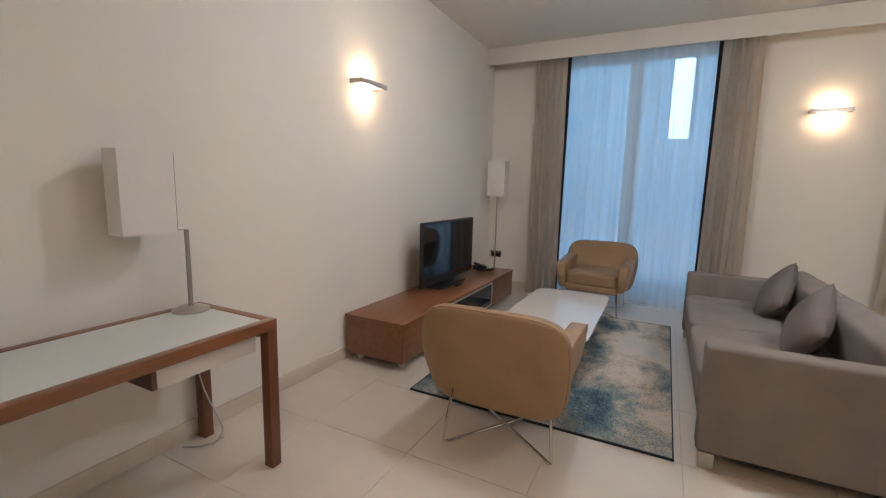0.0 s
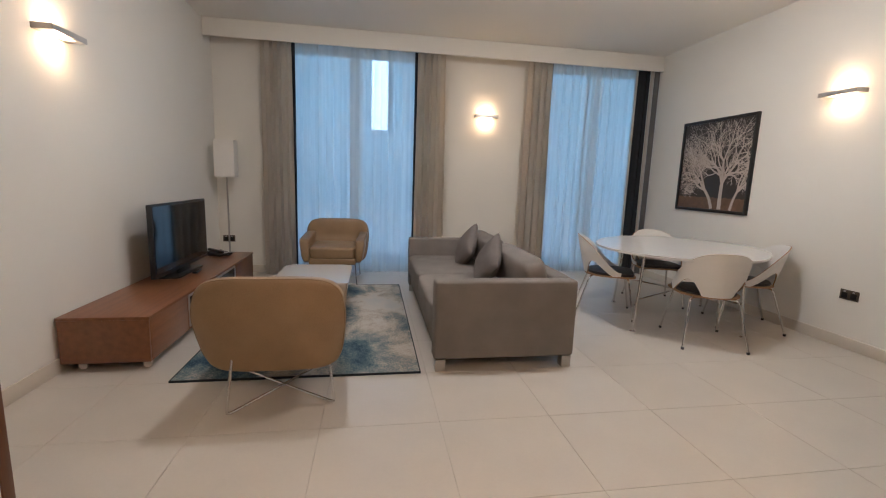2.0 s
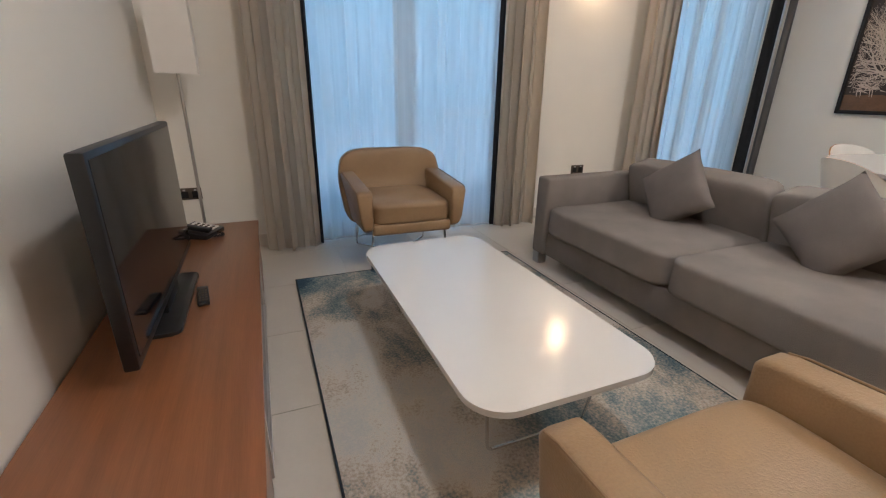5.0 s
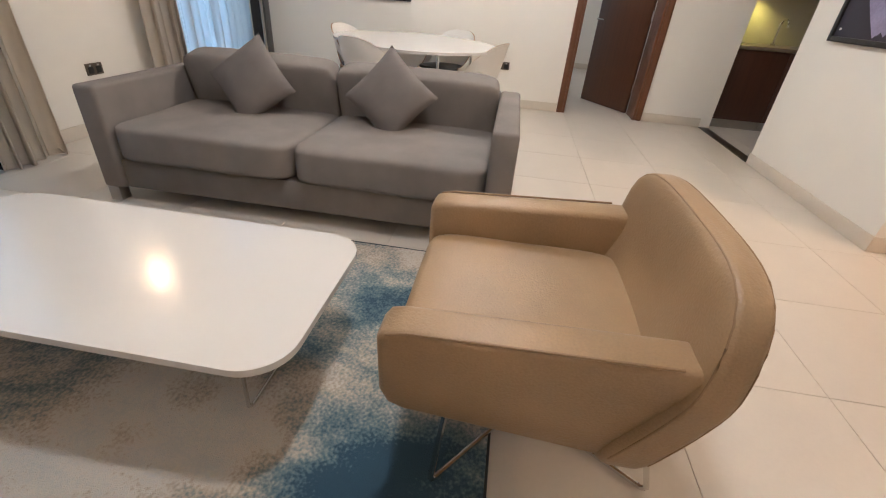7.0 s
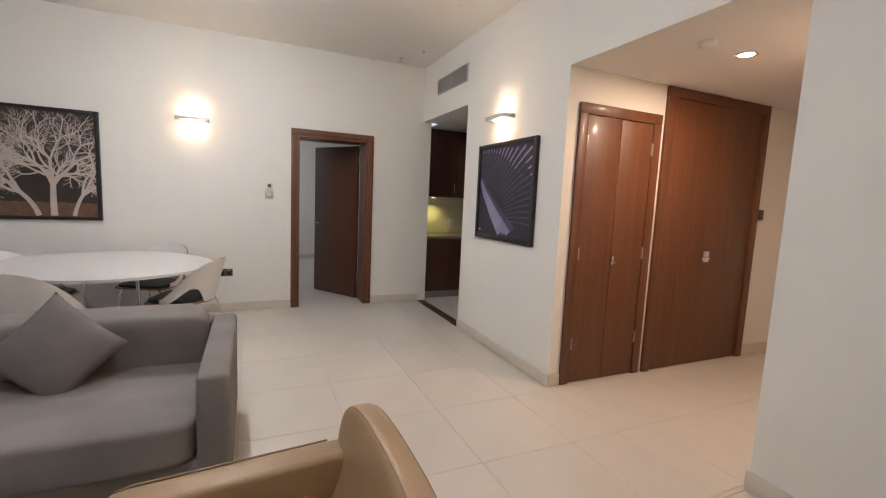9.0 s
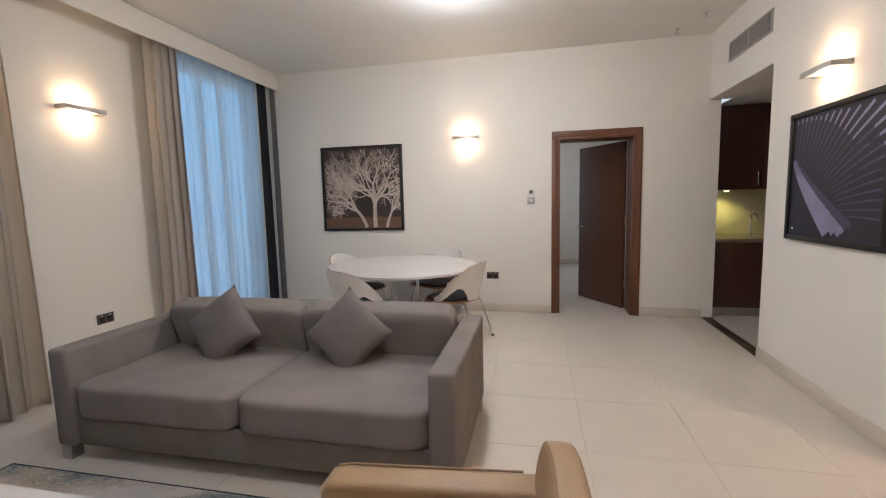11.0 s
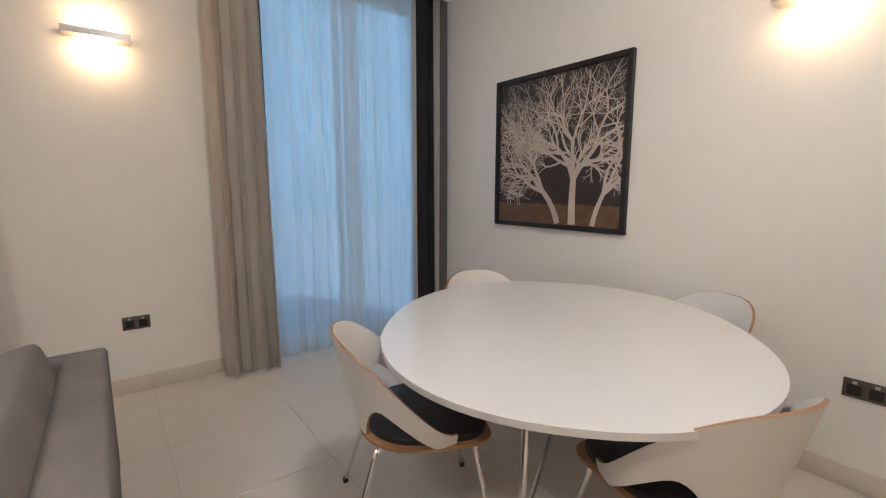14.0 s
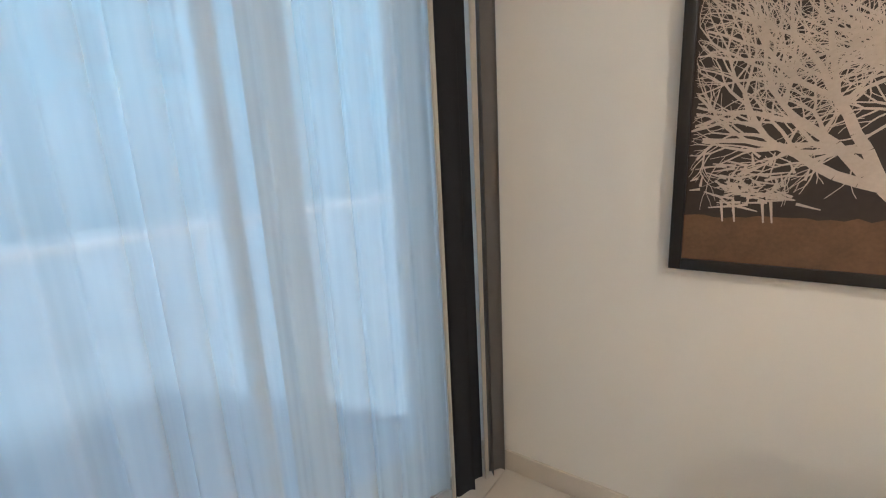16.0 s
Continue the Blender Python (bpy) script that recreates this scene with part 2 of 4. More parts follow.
def prism(outline, depth, bev=0.0, seg=2, bm=None):
    """An outline in x, y drawn up to z = depth, with its rims rounded."""
    bm = bm or bmesh.new()
    lo = [bm.verts.new((x, y, 0)) for x, y in outline]
    hi = [bm.verts.new((x, y, depth)) for x, y in outline]
    k = len(outline)
    top, bot = bm.faces.new(hi), bm.faces.new(lo[::-1])
    for i in range(k):
        bm.faces.new((lo[i], lo[(i + 1) % k], hi[(i + 1) % k], hi[i]))
    if bev:
        bmesh.ops.bevel(bm, geom=list(top.edges) + list(bot.edges), offset=bev, segments=seg, affect='EDGES', profile=0.5)
    return bm


def rounded(w, h, radii, steps=7, cx=0, cy=0):
    """A rounded rectangle's outline; radii: lower left, lower right, upper right, upper left."""
    pts = []
    for (sx, sy, a0), r in zip(((-1, -1, 180), (1, -1, 270), (1, 1, 0), (-1, 1, 90)), radii):
        for i in range(steps + 1):
            a = radians(a0 + 90 * i / steps)
            pts.append((cx + sx * (w / 2 - r) + r * math.cos(a), cy + sy * (h / 2 - r) + r * math.sin(a)))
    return pts


def add_tube(bm, pts, r, sides=8):
    pts = [Vector(p) for p in pts]
    rings = []
    for i, p in enumerate(pts):
        d = (pts[min(i + 1, len(pts) - 1)] - pts[max(i - 1, 0)]).normalized()
        u = d.cross(Vector((0, 0, 1)) if abs(d.z) < 0.95 else Vector((1, 0, 0))).normalized()
        v = d.cross(u)
        rings.append([bm.verts.new(p + r * (math.cos(2 * math.pi * k / sides) * u + math.sin(2 * math.pi * k / sides) * v)) for k in range(sides)])
    for a, b in zip(rings, rings[1:]):
        for k in range(sides):
            bm.faces.new((a[k], a[(k + 1) % sides], b[(k + 1) % sides], b[k]))
    bm.faces.new(rings[0][::-1]), bm.faces.new(rings[-1])
    return bm


def tube(pts, r, sides=8):
    return add_tube(bmesh.new(), pts, r, sides)


def bent(pts, r=0.04, steps=4):
    """A line through the points with its inner corners rounded."""
    pts = [Vector(p) for p in pts]
    out = [pts[0]]
    for a, b, c in zip(pts, pts[1:], pts[2:]):
        p, q = b + (a - b).normalized() * r, b + (c - b).normalized() * r
        for i in range(steps + 1):
            t = i / steps
            out.append((1 - t) ** 2 * p + 2 * t * (1 - t) * b + t * t * q)
    return out + [pts[-1]]


def lathe(profile, sides=28, caps=True):
    bm = bmesh.new()
    rings = [[bm.verts.new((r * math.cos(2 * math.pi * k / sides), r * math.sin(2 * math.pi * k / sides), z)) for k in range(sides)] for r, z in profile]
    for a, b in zip(rings, rings[1:]):
        for k in range(sides):
            bm.faces.new((a[k], a[(k + 1) % sides], b[(k + 1) % sides], b[k]))
    if caps:
        bm.faces.new(rings[0][::-1]), bm.faces.new(rings[-1])
    return bm


def puff(w, d, h, power=0.35, n=14, crown=0.0):
    """A stuffed cushion w x d x h about its centre, with rounded rims and a crowned top."""
    bm = bmesh.new()
    bmesh.ops.create_cube(bm, size=2)
    bmesh.ops.subdivide_edges(bm, edges=bm.edges[:], cuts=n, use_grid_fill=True)
    for v in bm.verts:
        x, y, z = v.co
        s = ((abs(x) ** (2 / power)) + (abs(y) ** (2 / power)) + (abs(z) ** (2 / power))) ** (power / 2)
        v.co = Vector((x, y, z)) / s
        x, y, z = v.co
        bulge = 1 + crown * (1 - x * x) * (1 - y * y)
        v.co = (x * w / 2, y * d / 2, z * h / 2 * bulge)
        v.co += 0.004 * noise.noise_vector(v.co * 6)
    return bm


def turned(bm, m):
    bmesh.ops.transform(bm, matrix=m, verts=bm.verts)
    return bm


# ---- structure ----
E, S, TOP = 6.04, -5.515, 3.135


def wall(name, boxes, label="cream painted plaster wall", material=WALL):
    bm = bmesh.new()
    for b in boxes:
        add_box(bm, *b)
    return tagged(link(name, bm, material, smooth=False), label, "wall", kind="structure")


wall("wall_west", [(-0.2, 0, -8.5, 0.3, 0, 3.3)])
W1, W2, WH = (0.80, 2.75), (4.33, 5.97), 2.97
wall("wall_north", [(0, W1[0], 0, 0.3, 0, 3.3), (W1[1], W2[0], 0, 0.3, 0, 3.3), (W2[1], 6.34, 0, 0.3, 0, 3.3), (W1[0], W1[1], 0, 0.3, WH, 3.3), (W2[0], W2[1], 0, 0.3, WH, 3.3)])
DY0, DY1, DH = -4.775, -3.905, 2.12
wall("wall_east", [(E, E + 0.3, DY1, 0, 0, 3.3), (E, E + 0.3, S - 0.12, DY0, 0, 3.3), (E, E + 0.3, DY0, DY1, DH, 3.3)])
wall("wall_south", [(3.09, 4.72, S - 0.22, S, 0, 3.3), (4.72, E, S - 0.22, S, 2.44, 3.3), (1.71, 3.09, S - 0.22, S, 2.43, 3.3), (0, 1.71, -5.96, -5.74, 0, 3.3)])
wall("wall_hall_east", [(3.09, 3.29, -8.5, S - 0.22, 0, 2.6)])
wall("wall_hall_west", [(1.51, 1.71, -8.5, -5.96, 0, 2.6)])
wall("wall_hall_south", [(1.36, 3.29, -8.7, -8.5, 0, 2.6)])
wall("wall_kitchen_east", [(6.74, 6.94, -8.0, S - 0.12, 0, 2.6)])
wall("wall_kitchen_south", [(3.29, 6.94, -8.2, -8.0, 0, 2.6)])
# the gap at x 9.0 to 9.6 is invented, out of view, to admit sky light
wall("wall_bedroom", [(10.3, 10.5, -5.5, -1.8, 0, 3.0), (6.34, 10.3, -5.5, -5.4, 0, 3.0), (6.34, 9.0, -2.0, -1.8, 0, 3.0), (9.6, 10.3, -2.0, -1.8, 0, 3.0), (9.0, 9.6, -2.0, -1.8, 2.7, 3.0)])
for name, b, m in (("ceiling", (-0.2, 6.34, -5.96, 0.3, TOP, 3.32), CEIL), ("ceiling_hall", (1.71, 3.09, -8.5, S - 0.22, 2.43, 2.58), CEIL),
                   ("ceiling_kitchen", (3.29, 6.94, -8.0, S - 0.22, 2.44, 2.58), CEIL), ("ceiling_bedroom", (6.34, 10.5, -5.5, -1.8, 3.0, 3.1), CEIL)):
    tagged(link(name, box(*b), m, smooth=False), "flat white painted ceiling", "ceiling", kind="structure")
tagged(link("bulkhead", box(0.002, E - 0.002, -0.27, -0.245, 2.925, TOP - 0.002, 0.003), WALL), "cream plaster bulkhead hiding the curtain track", "bulkhead", kind="structure")
floor = tagged(link("floor", box(-0.2, 6.94, -8.7, 0.3, -0.2, -0.004), GROUT, smooth=False), "pale beige square porcelain floor tiles", "floor", kind="structure")
tagged(link("floor_bedroom", box(6.34, 10.5, -5.4, -1.8, -0.2, 0.0), TILE, smooth=False), "pale beige bedroom floor", "floor", kind="structure")


def skirting(name, b):
    tagged(link(name, box(*b, 0.004), SKIRT), "beige tile skirting board", "baseboard", kind="structure")


t_ = 0.014
for b in ((0, t_, -5.74, 0, 0, 0.1), (t_, W1[0], -t_, 0, 0, 0.1), (W1[1], W2[0], -t_, 0, 0, 0.1), (E - t_, E, -3.835, -0.002, 0, 0.1), (E - t_, E, S, -4.845, 0, 0.1),
          (3.09 - t_, 4.72, S, S + t_, 0, 0.1), (t_, 1.71 + t_, -5.74, -5.74 + t_, 0, 0.1), (1.71, 1.71 + t_, -8.5, -5.74, 0, 0.1), (3.09 - t_, 3.09, -5.62, S, 0, 0.1), (3.09 - t_, 3.09, -8.5, -7.88, 0, 0.1),
          (1.71, 3.09, -8.5, -8.5 + t_, 0, 0.1), (10.3 - t_, 10.3, -5.4, -2.0, 0, 0.1)):
    skirting("baseboard", b)
tagged(link("threshold", box(4.72, E, S - 0.11, S + 0.0, -0.003, 0.003, 0.001), STRIP), "dark stone threshold strip between tiled floors", "threshold", kind="structure")


def window(name, x0, x1):
    w = thing(name, pose((x0 + x1) / 2, 0.2, 0), "tall aluminium window behind curtains, in daylight", "window", kind="structure")
    h = (x1 - x0) / 2
    bm = bmesh.new()
    for b in ((-h, -h + 0.06, -0.03, 0.03, 0, WH), (h - 0.06, h, -0.03, 0.03, 0, WH), (-h + 0.06, h - 0.06, -0.03, 0.03, 0, 0.07), (-h + 0.06, h - 0.06, -0.03, 0.03, WH - 0.06, WH), (-0.022, 0.022, -0.03, 0.03, 0.07, WH - 0.06)):
        add_box(bm, *b)
    part("window_frame", bm, WINWHITE, w)
    for a, b in ((-h + 0.06, -0.022), (0.022, h - 0.06)):
        p = part("pane", box(a, b, -0.004, 0.004, 0.07, WH - 0.06), GLASS, w)
        p.visible_shadow = False


window("window_1", *W1)
window("window_2", *W2)


def door_frame(name, m, width, height, label, depth=0.06):
    """A frame round an opening, its face in the plane x = 0, standing out towards -x."""
    f = thing(name, m, label, "door", kind="structure")
    h = width / 2
    for a, b, c, d in ((-h, -h + 0.075, 0, height - 0.075), (h - 0.075, h, 0, height - 0.075), (-h, h, height - 0.075, height)):
        part("architrave", box(-0.018, depth, a, b, c, d, 0.005), WOOD, f)
    return f


# bedroom door, standing open into the next room
d1 = thing("door_1", pose(E, (DY0 + DY1) / 2, 0), "dark brown veneer door standing open in its wooden frame", "door", kind="structure")
hw = (DY1 - DY0) / 2
for a, b, c, d in ((-hw - 0.068, -hw + 0.0, 0, DH), (hw, hw + 0.068, 0, DH), (-hw - 0.068, hw + 0.068, DH, DH + 0.07)):
    part("architrave", box(-0.02, -0.001, a, b, c, d, 0.004), WOOD, d1)
for a, b, c, d in ((-hw + 0.001, -hw + 0.03, 0, DH - 0.03), (hw - 0.03, hw - 0.001, 0, DH - 0.03), (-hw + 0.001, hw - 0.001, DH - 0.03, DH - 0.001)):
    part("lining", box(-0.015, 0.32, a, b, c, d, 0.003), WOOD, d1)
leafm = pose(0.33, -hw + 0.032, 0.008, 0, 0, 33)
leaf = part("door_leaf", turned(box(0, 0.84, 0, 0.042, 0, DH - 0.045, 0.003), leafm), DARKWOOD, d1, "dark brown veneer door leaf")
hb = add_tube(tube([(0.79, 0.045, 1.0), (0.79, 0.10, 1.0)], 0.011), bent([(0.79, 0.095, 1.0), (0.67, 0.095, 1.0)]), 0.009)
part("door_handle", turned(hb, leafm), CHROME, leaf)
for z in (0.25, 1.05, 1.85):
    part("hinge", box(0.315, 0.335, -hw + 0.028, -hw + 0.045, z, z + 0.1, 0.002), STEEL, d1)

# hall cupboard
cup = thing("hall_cupboard", pose(3.09, -6.045, 0), "narrow double-leaf brown veneer cupboard door in a wooden frame", "cupboard")
for a, b, c, d in ((-0.425, -0.345, 0, 2.105), (0.345, 0.425, 0, 2.105), (-0.425, 0.425, 2.105, 2.185)):
    part("architrave", box(-0.022, -0.001, a, b, c, d, 0.004), WOOD, cup)
for s in (-1, 1):
    lf = part("door", box(-0.012, -0.001, min(0.002 * s, 0.343 * s), max(0.002 * s, 0.343 * s), 0.008, 2.1, 0.002), WOOD, cup)
    for z in (0.28, 1.0, 1.85):
        part("hinge", box(-0.024, -0.011, 0.338 * s - 0.006, 0.338 * s + 0.006, z, z + 0.1, 0.002), STEEL, cup)
part("handle", add_tube(box(-0.02, -0.012, -0.03, -0.01, 0.95, 1.03, 0.002), bent([(-0.02, -0.02, 0.98), (-0.05, -0.02, 0.98), (-0.05, 0.03, 0.98)], 0.012), 0.006), CHROME, cup)

# entrance door
ent = thing("entrance_door", pose(3.09, -7.19, 0), "tall dark brown veneer entrance door, closed", "door")
for a, b, c, d in ((-0.68, -0.60, 0, 2.345), (0.60, 0.68, 0, 2.345), (-0.68, 0.68, 2.345, 2.425)):
    part("architrave", box(-0.03, -0.001, a, b, c, d, 0.004), WOOD, ent)
part("leaf", box(-0.014, -0.001, -0.598, 0.598, 0.008, 2.343, 0.002), WOOD, ent)
part("lever", add_tube(box(-0.022, -0.014, -0.04, 0.04, 0.96, 1.06, 0.003), bent([(-0.02, 0, 1.0), (-0.06, 0, 1.0), (-0.06, 0.12, 1.0)], 0.015), 0.008), CHROME, ent)
tagged(link("door_chime", box(3.075, 3.09, -7.98, -7.91, 1.36, 1.46, 0.004), GREYPLATE), "small dark intercom plate beside the entrance door", "intercom")

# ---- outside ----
tagged(link("ground", box(-300, 300, 0.3, 600, -0.4, -0.12), PAVE, smooth=False), "paved ground outside the windows, daylight blue in its colour", "ground", kind="structure")
tagged(link("boundary_wall", box(-20, 24, 14, 14.3, -0.12, 3.45, 0.02), CONCRETE), "rendered boundary wall opposite the windows, daylight blue in its colour", "wall", kind="structure")


def building(m, w, h, d, cols, rows):
    b = thing("apartment_building", m, "rendered apartment building with rows of windows, daylight blue in its colour", "building")
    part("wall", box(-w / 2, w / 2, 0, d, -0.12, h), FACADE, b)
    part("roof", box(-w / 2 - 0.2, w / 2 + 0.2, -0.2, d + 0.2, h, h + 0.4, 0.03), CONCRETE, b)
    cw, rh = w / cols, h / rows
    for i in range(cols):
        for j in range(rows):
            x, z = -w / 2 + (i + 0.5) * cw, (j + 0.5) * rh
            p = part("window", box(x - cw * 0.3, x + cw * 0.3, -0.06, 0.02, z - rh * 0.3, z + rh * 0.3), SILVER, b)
            part("pane", box(x - cw * 0.26, x + cw * 0.26, -0.08, -0.06, z - rh * 0.26, z + rh * 0.26), PANEBLUED, p)


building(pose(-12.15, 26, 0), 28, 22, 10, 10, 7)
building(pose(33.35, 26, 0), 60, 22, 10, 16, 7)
tagged(link("backdrop", box(-160, 160, 90, 90.5, -0.12, 60), glow("hazy_sky", (0.80, 0.93, 1.0), 2.2), smooth=False), "bright hazy sky beyond the buildings", "sky", kind="structure")
rail = thing("balcony_rail", pose(3.5, 3.4, 0), "white guard rail outside the dining window", "railing")
part("handrail", box(0, 9, -0.03, 0.03, 0.81, 0.89, 0.01), WHITE, rail)
for x in range(0, 10, 3):
    part("post", box(max(0, x - 0.02), x + 0.02, -0.02, 0.02, -0.12, 0.81), WHITE, rail)

# ---- curtains ----


def cloth(x0, x1, z0, z1, waves, amp, seed, nx=90, nz=14, flare=0.0, thick=0.003, hem=0.0):
    """A hanging, pleated cloth in the plane y = 0."""
    bm = bmesh.new()
    rnd = random.Random(seed)
    ph = [rnd.uniform(0, 6.28) for _ in range(6)]
    grid = []
    for j in range(nz + 1):
        v = j / nz
        z = z0 + (z1 - z0) * v
        row = []
        for i in range(nx + 1):
            u = i / nx
            wob = 0.25 * math.sin(2.3 * math.pi * u + ph[0]) + 0.12 * math.sin(7 * u + ph[1] + 1.5 * v)
            a = 2 * math.pi * waves * (u + 0.03 * math.sin(5 * u + ph[2])) + wob + 0.25 * math.sin(3 * v + ph[3] + 4 * u)
            k = amp * (0.6 + 0.4 * (1 - v)) * (0.7 + 0.3 * math.sin(9 * u + ph[4]))
            s = math.sin(a)
            xx = x0 + (x1 - x0) * u + flare * (1 - v) ** 1.6 * (u - 0.5) * 2
            drop = hem * math.sin(a * 0.5 + ph[5]) if j == 0 else 0
            row.append(bm.verts.new((xx + 0.4 * k * math.sin(2 * a), k * (s + 0.25 * math.sin(2 * a + 0.6)), z + drop)))
        grid.append(row)
    for j in range(nz):
        for i in range(nx):
            bm.faces.new((grid[j][i], grid[j][i + 1], grid[j + 1][i + 1], grid[j + 1][i]))
    if thick:
        bmesh.ops.solidify(bm, geom=bm.faces[:], thickness=thick)
    return bm


def drape(x0, x1, lining_side, seed, lap):
    c = thing("curtain", pose((x0 + x1) / 2, -0.165, 0), "floor-length taupe curtain with charcoal lining, drawn aside", "curtain", "drawn-back curtains")
    h = (x1 - x0) / 2
    part("drape", cloth(-h, h, 0.015, 3.0, 4, 0.064, seed, nx=110, flare=0.02), DRAPE, c)
    s = lining_side
    a, b = sorted((s * (h - 0.01), s * (h + lap)))
    part("lining", turned(cloth(a, b, 0.02, 3.0, 1, 0.022, seed + 9, nx=24), pose(0, 0.03, 0)), LINING, c, "charcoal blackout lining")
    part("hem", turned(cloth(-h, h, 0.008, 0.05, 4, 0.060, seed, nx=110, nz=1, flare=0.02), pose(0, 0.001, 0)), DRAPE, c)


drape(0.61, 0.98, 1, 3, 0.05)
drape(2.585, 2.96, -1, 5, 0.04)
drape(4.10, 4.44, 1, 8, 0.018)
c = thing("curtain", pose(5.90, -0.165, 0), "narrow charcoal and taupe curtain stacked in the corner", "curtain", "drawn-back curtains")
part("lining", turned(cloth(-0.18, 0.0, 0.02, 3.0, 1.5, 0.03, 31, nx=40), pose(0, -0.01, 0)), LINING, c, "charcoal blackout lining")
part("edge", turned(cloth(-0.215, -0.18, 0.02, 3.0, 0.5, 0.012, 33, nx=8), pose(0, -0.01, 0)), DRAPE, c)
part("fold", turned(cloth(0.0, 0.045, 0.02, 3.0, 0.5, 0.02, 35, nx=10), pose(0, -0.035, 0)), DRAPE, c)
part("drape", turned(cloth(0.045, 0.128, 0.015, 3.0, 1, 0.045, 37, nx=30), pose(0, -0.05, 0)), GREYDRAPE_DIMEND, c)
for (x0, x1), seed in ((W1, 41), (W2, 47)):
    xm = (x0 + x1) / 2
    for a, b, k in ((x0 + 0.01, xm + 0.08, 0), (xm - 0.08, x1 + 0.0, 1)):
        c = thing("sheer_curtain", pose((a + b) / 2, -0.06 - 0.02 * k, 0), "white translucent voile curtain in front of the window", "curtain", "sheer curtains")
        h = (b - a) / 2
        part("voile", cloth(-h, h, 0.02, 3.02, 6, 0.030, seed + k, nx=150, thick=0, hem=0.012), SHEER, c)
        part("hem_tape", turned(cloth(-h, h, 0.014, 0.030, 6, 0.030, seed + k, nx=150, nz=1, thick=0.001), pose(0, -0.003, 0)), SHADE, c, "white weighted hem")

# ---- lamps of the room, and two unseen fill lights ----
LAMPGLOW = glow("sconce_diffuser", (1, 0.70, 0.38), 10)


def sconce(m):
    """Its back on the wall at y = 0, standing out towards -y."""
    s = thing("wall_light", m, "slim satin metal wall light glowing up and down", "wall lamp", "wall lights")
    bm = bmesh.new()
    for b in ((-0.16, -0.09, -0.12, 0, -0.018, 0.018), (0.09, 0.16, -0.12, 0, -0.018, 0.018), (-0.09, 0.09, -0.12, -0.095, -0.018, 0.018), (-0.09, 0.09, -0.02, 0, -0.018, 0.018)):
        add_box(bm, *b)
    part("body", bm, SILVER, s)
    part("diffuser", box(-0.089, 0.089, -0.094, -0.021, -0.010, 0.010, 0.003), LAMPGLOW, s, "glowing frosted diffuser")
    for dz in (0.055, -0.055):
        lamp("wall_light_bulb", 'POINT', m @ Vector((0, -0.07, dz)), 1.9, WARM, 0.03)


sconce(pose(3.555, 0, 2.21))
sconce(pose(E, -2.82, 2.17, 0, 0, -90))
sconce(pose(0, -2.86, 2.15, 0, 0, 90))
sconce(pose(3.95, S, 2.18, 0, 0, 180))


def downlight(x, y, z, r, watts, colour, strength, surface=False):
    d = thing("ceiling_light", pose(x, y, z), "round ceiling light, switched on, two of the four added as fill", "ceiling light", "ceiling lights")
    part("rim", lathe([(r, -0.001), (r + 0.02, -0.001), (r + 0.018, -0.012), (r, -0.010), (r, -0.001)], caps=False), WHITE, d)
    part("diffuser", lathe([(r - 0.001, -0.001), (r - 0.001, -0.006), (r * 0.6, -0.008)]), glow("ceiling_diffuser", colour, strength), d, "glowing white diffuser")
    if surface:
        lamp("ceiling_or_fill_bulb", 'POINT', (x, y, z - 0.15), watts * 0.6, colour, 0.09)
        lamp("ceiling_or_fill_bulb", 'AREA', (x, y, z - 0.02), watts * 0.26, colour, r * 2)
    else:
        lamp("ceiling_or_fill_bulb", 'AREA', (x, y, z - 0.02), watts, colour, r * 2)


downlight(4.18, -3.02, TOP, 0.13, 36, SOFTWARM, 8, True)
# unseen fitting, added to brighten the west half of the room
downlight(1.75, -3.02, TOP, 0.13, 26, SOFTWARM, 8, True)
downlight(2.33, -6.28, 2.43, 0.045, 15, (1, 0.58, 0.28), 40)
# made-up bedroom light, out of view, warms the open doorway
downlight(8.9, -3.3, 3.0, 0.12, 11, SOFTWARM, 6)

# ---- sofa ----


def sofa(m, length=2.29, depth=1.03):
    """Its front looks towards -x; the origin lies under the middle."""
    s = thing("sofa", m, "two-seat taupe woven fabric sofa on short metal feet", "sofa")
    L, D, aw, h = length / 2, depth / 2, 0.13, 0.645
    for sgn in (-1, 1):
        a, b = sorted((sgn * (L - aw), sgn * L))
        part("armrest", box(-D, D, a, b, 0.085, h, 0.022, 3), FABRIC, s)
    part("backrest", box(D - 0.155, D - 0.002, -L + aw - 0.004, L - aw + 0.004, 0.085, h + 0.004, 0.022, 3), FABRIC, s)
    part("base", box(-D + 0.03, D - 0.185, -L + aw - 0.002, L - aw + 0.002, 0.085, 0.255, 0.012), FABRIC, s)
    w = L - aw
    for sgn in (-1, 1):
        c = puff(0.82, w - 0.002, 0.205, 0.20, 18, 0.08)
        part("seat_cushion", turned(c, pose(-D + 0.40, sgn * w / 2, 0.352)), FABRIC, s)
        c = puff(0.40, w - 0.01, 0.19, 0.24, 14, 0.16)
        part("back_cushion", turned(c, pose(D - 0.24, sgn * w / 2, 0.560, 0, 76, 0)), FABRIC, s)
    for x in (-D + 0.05, D - 0.05):
        for y in (-L + 0.04, L - 0.04):
            part("foot", box(x - 0.035, x + 0.035, y - 0.035, y + 0.035, 0, 0.086, 0.003), STEEL, s)


sofa(pose(2.945, -2.163, 0))


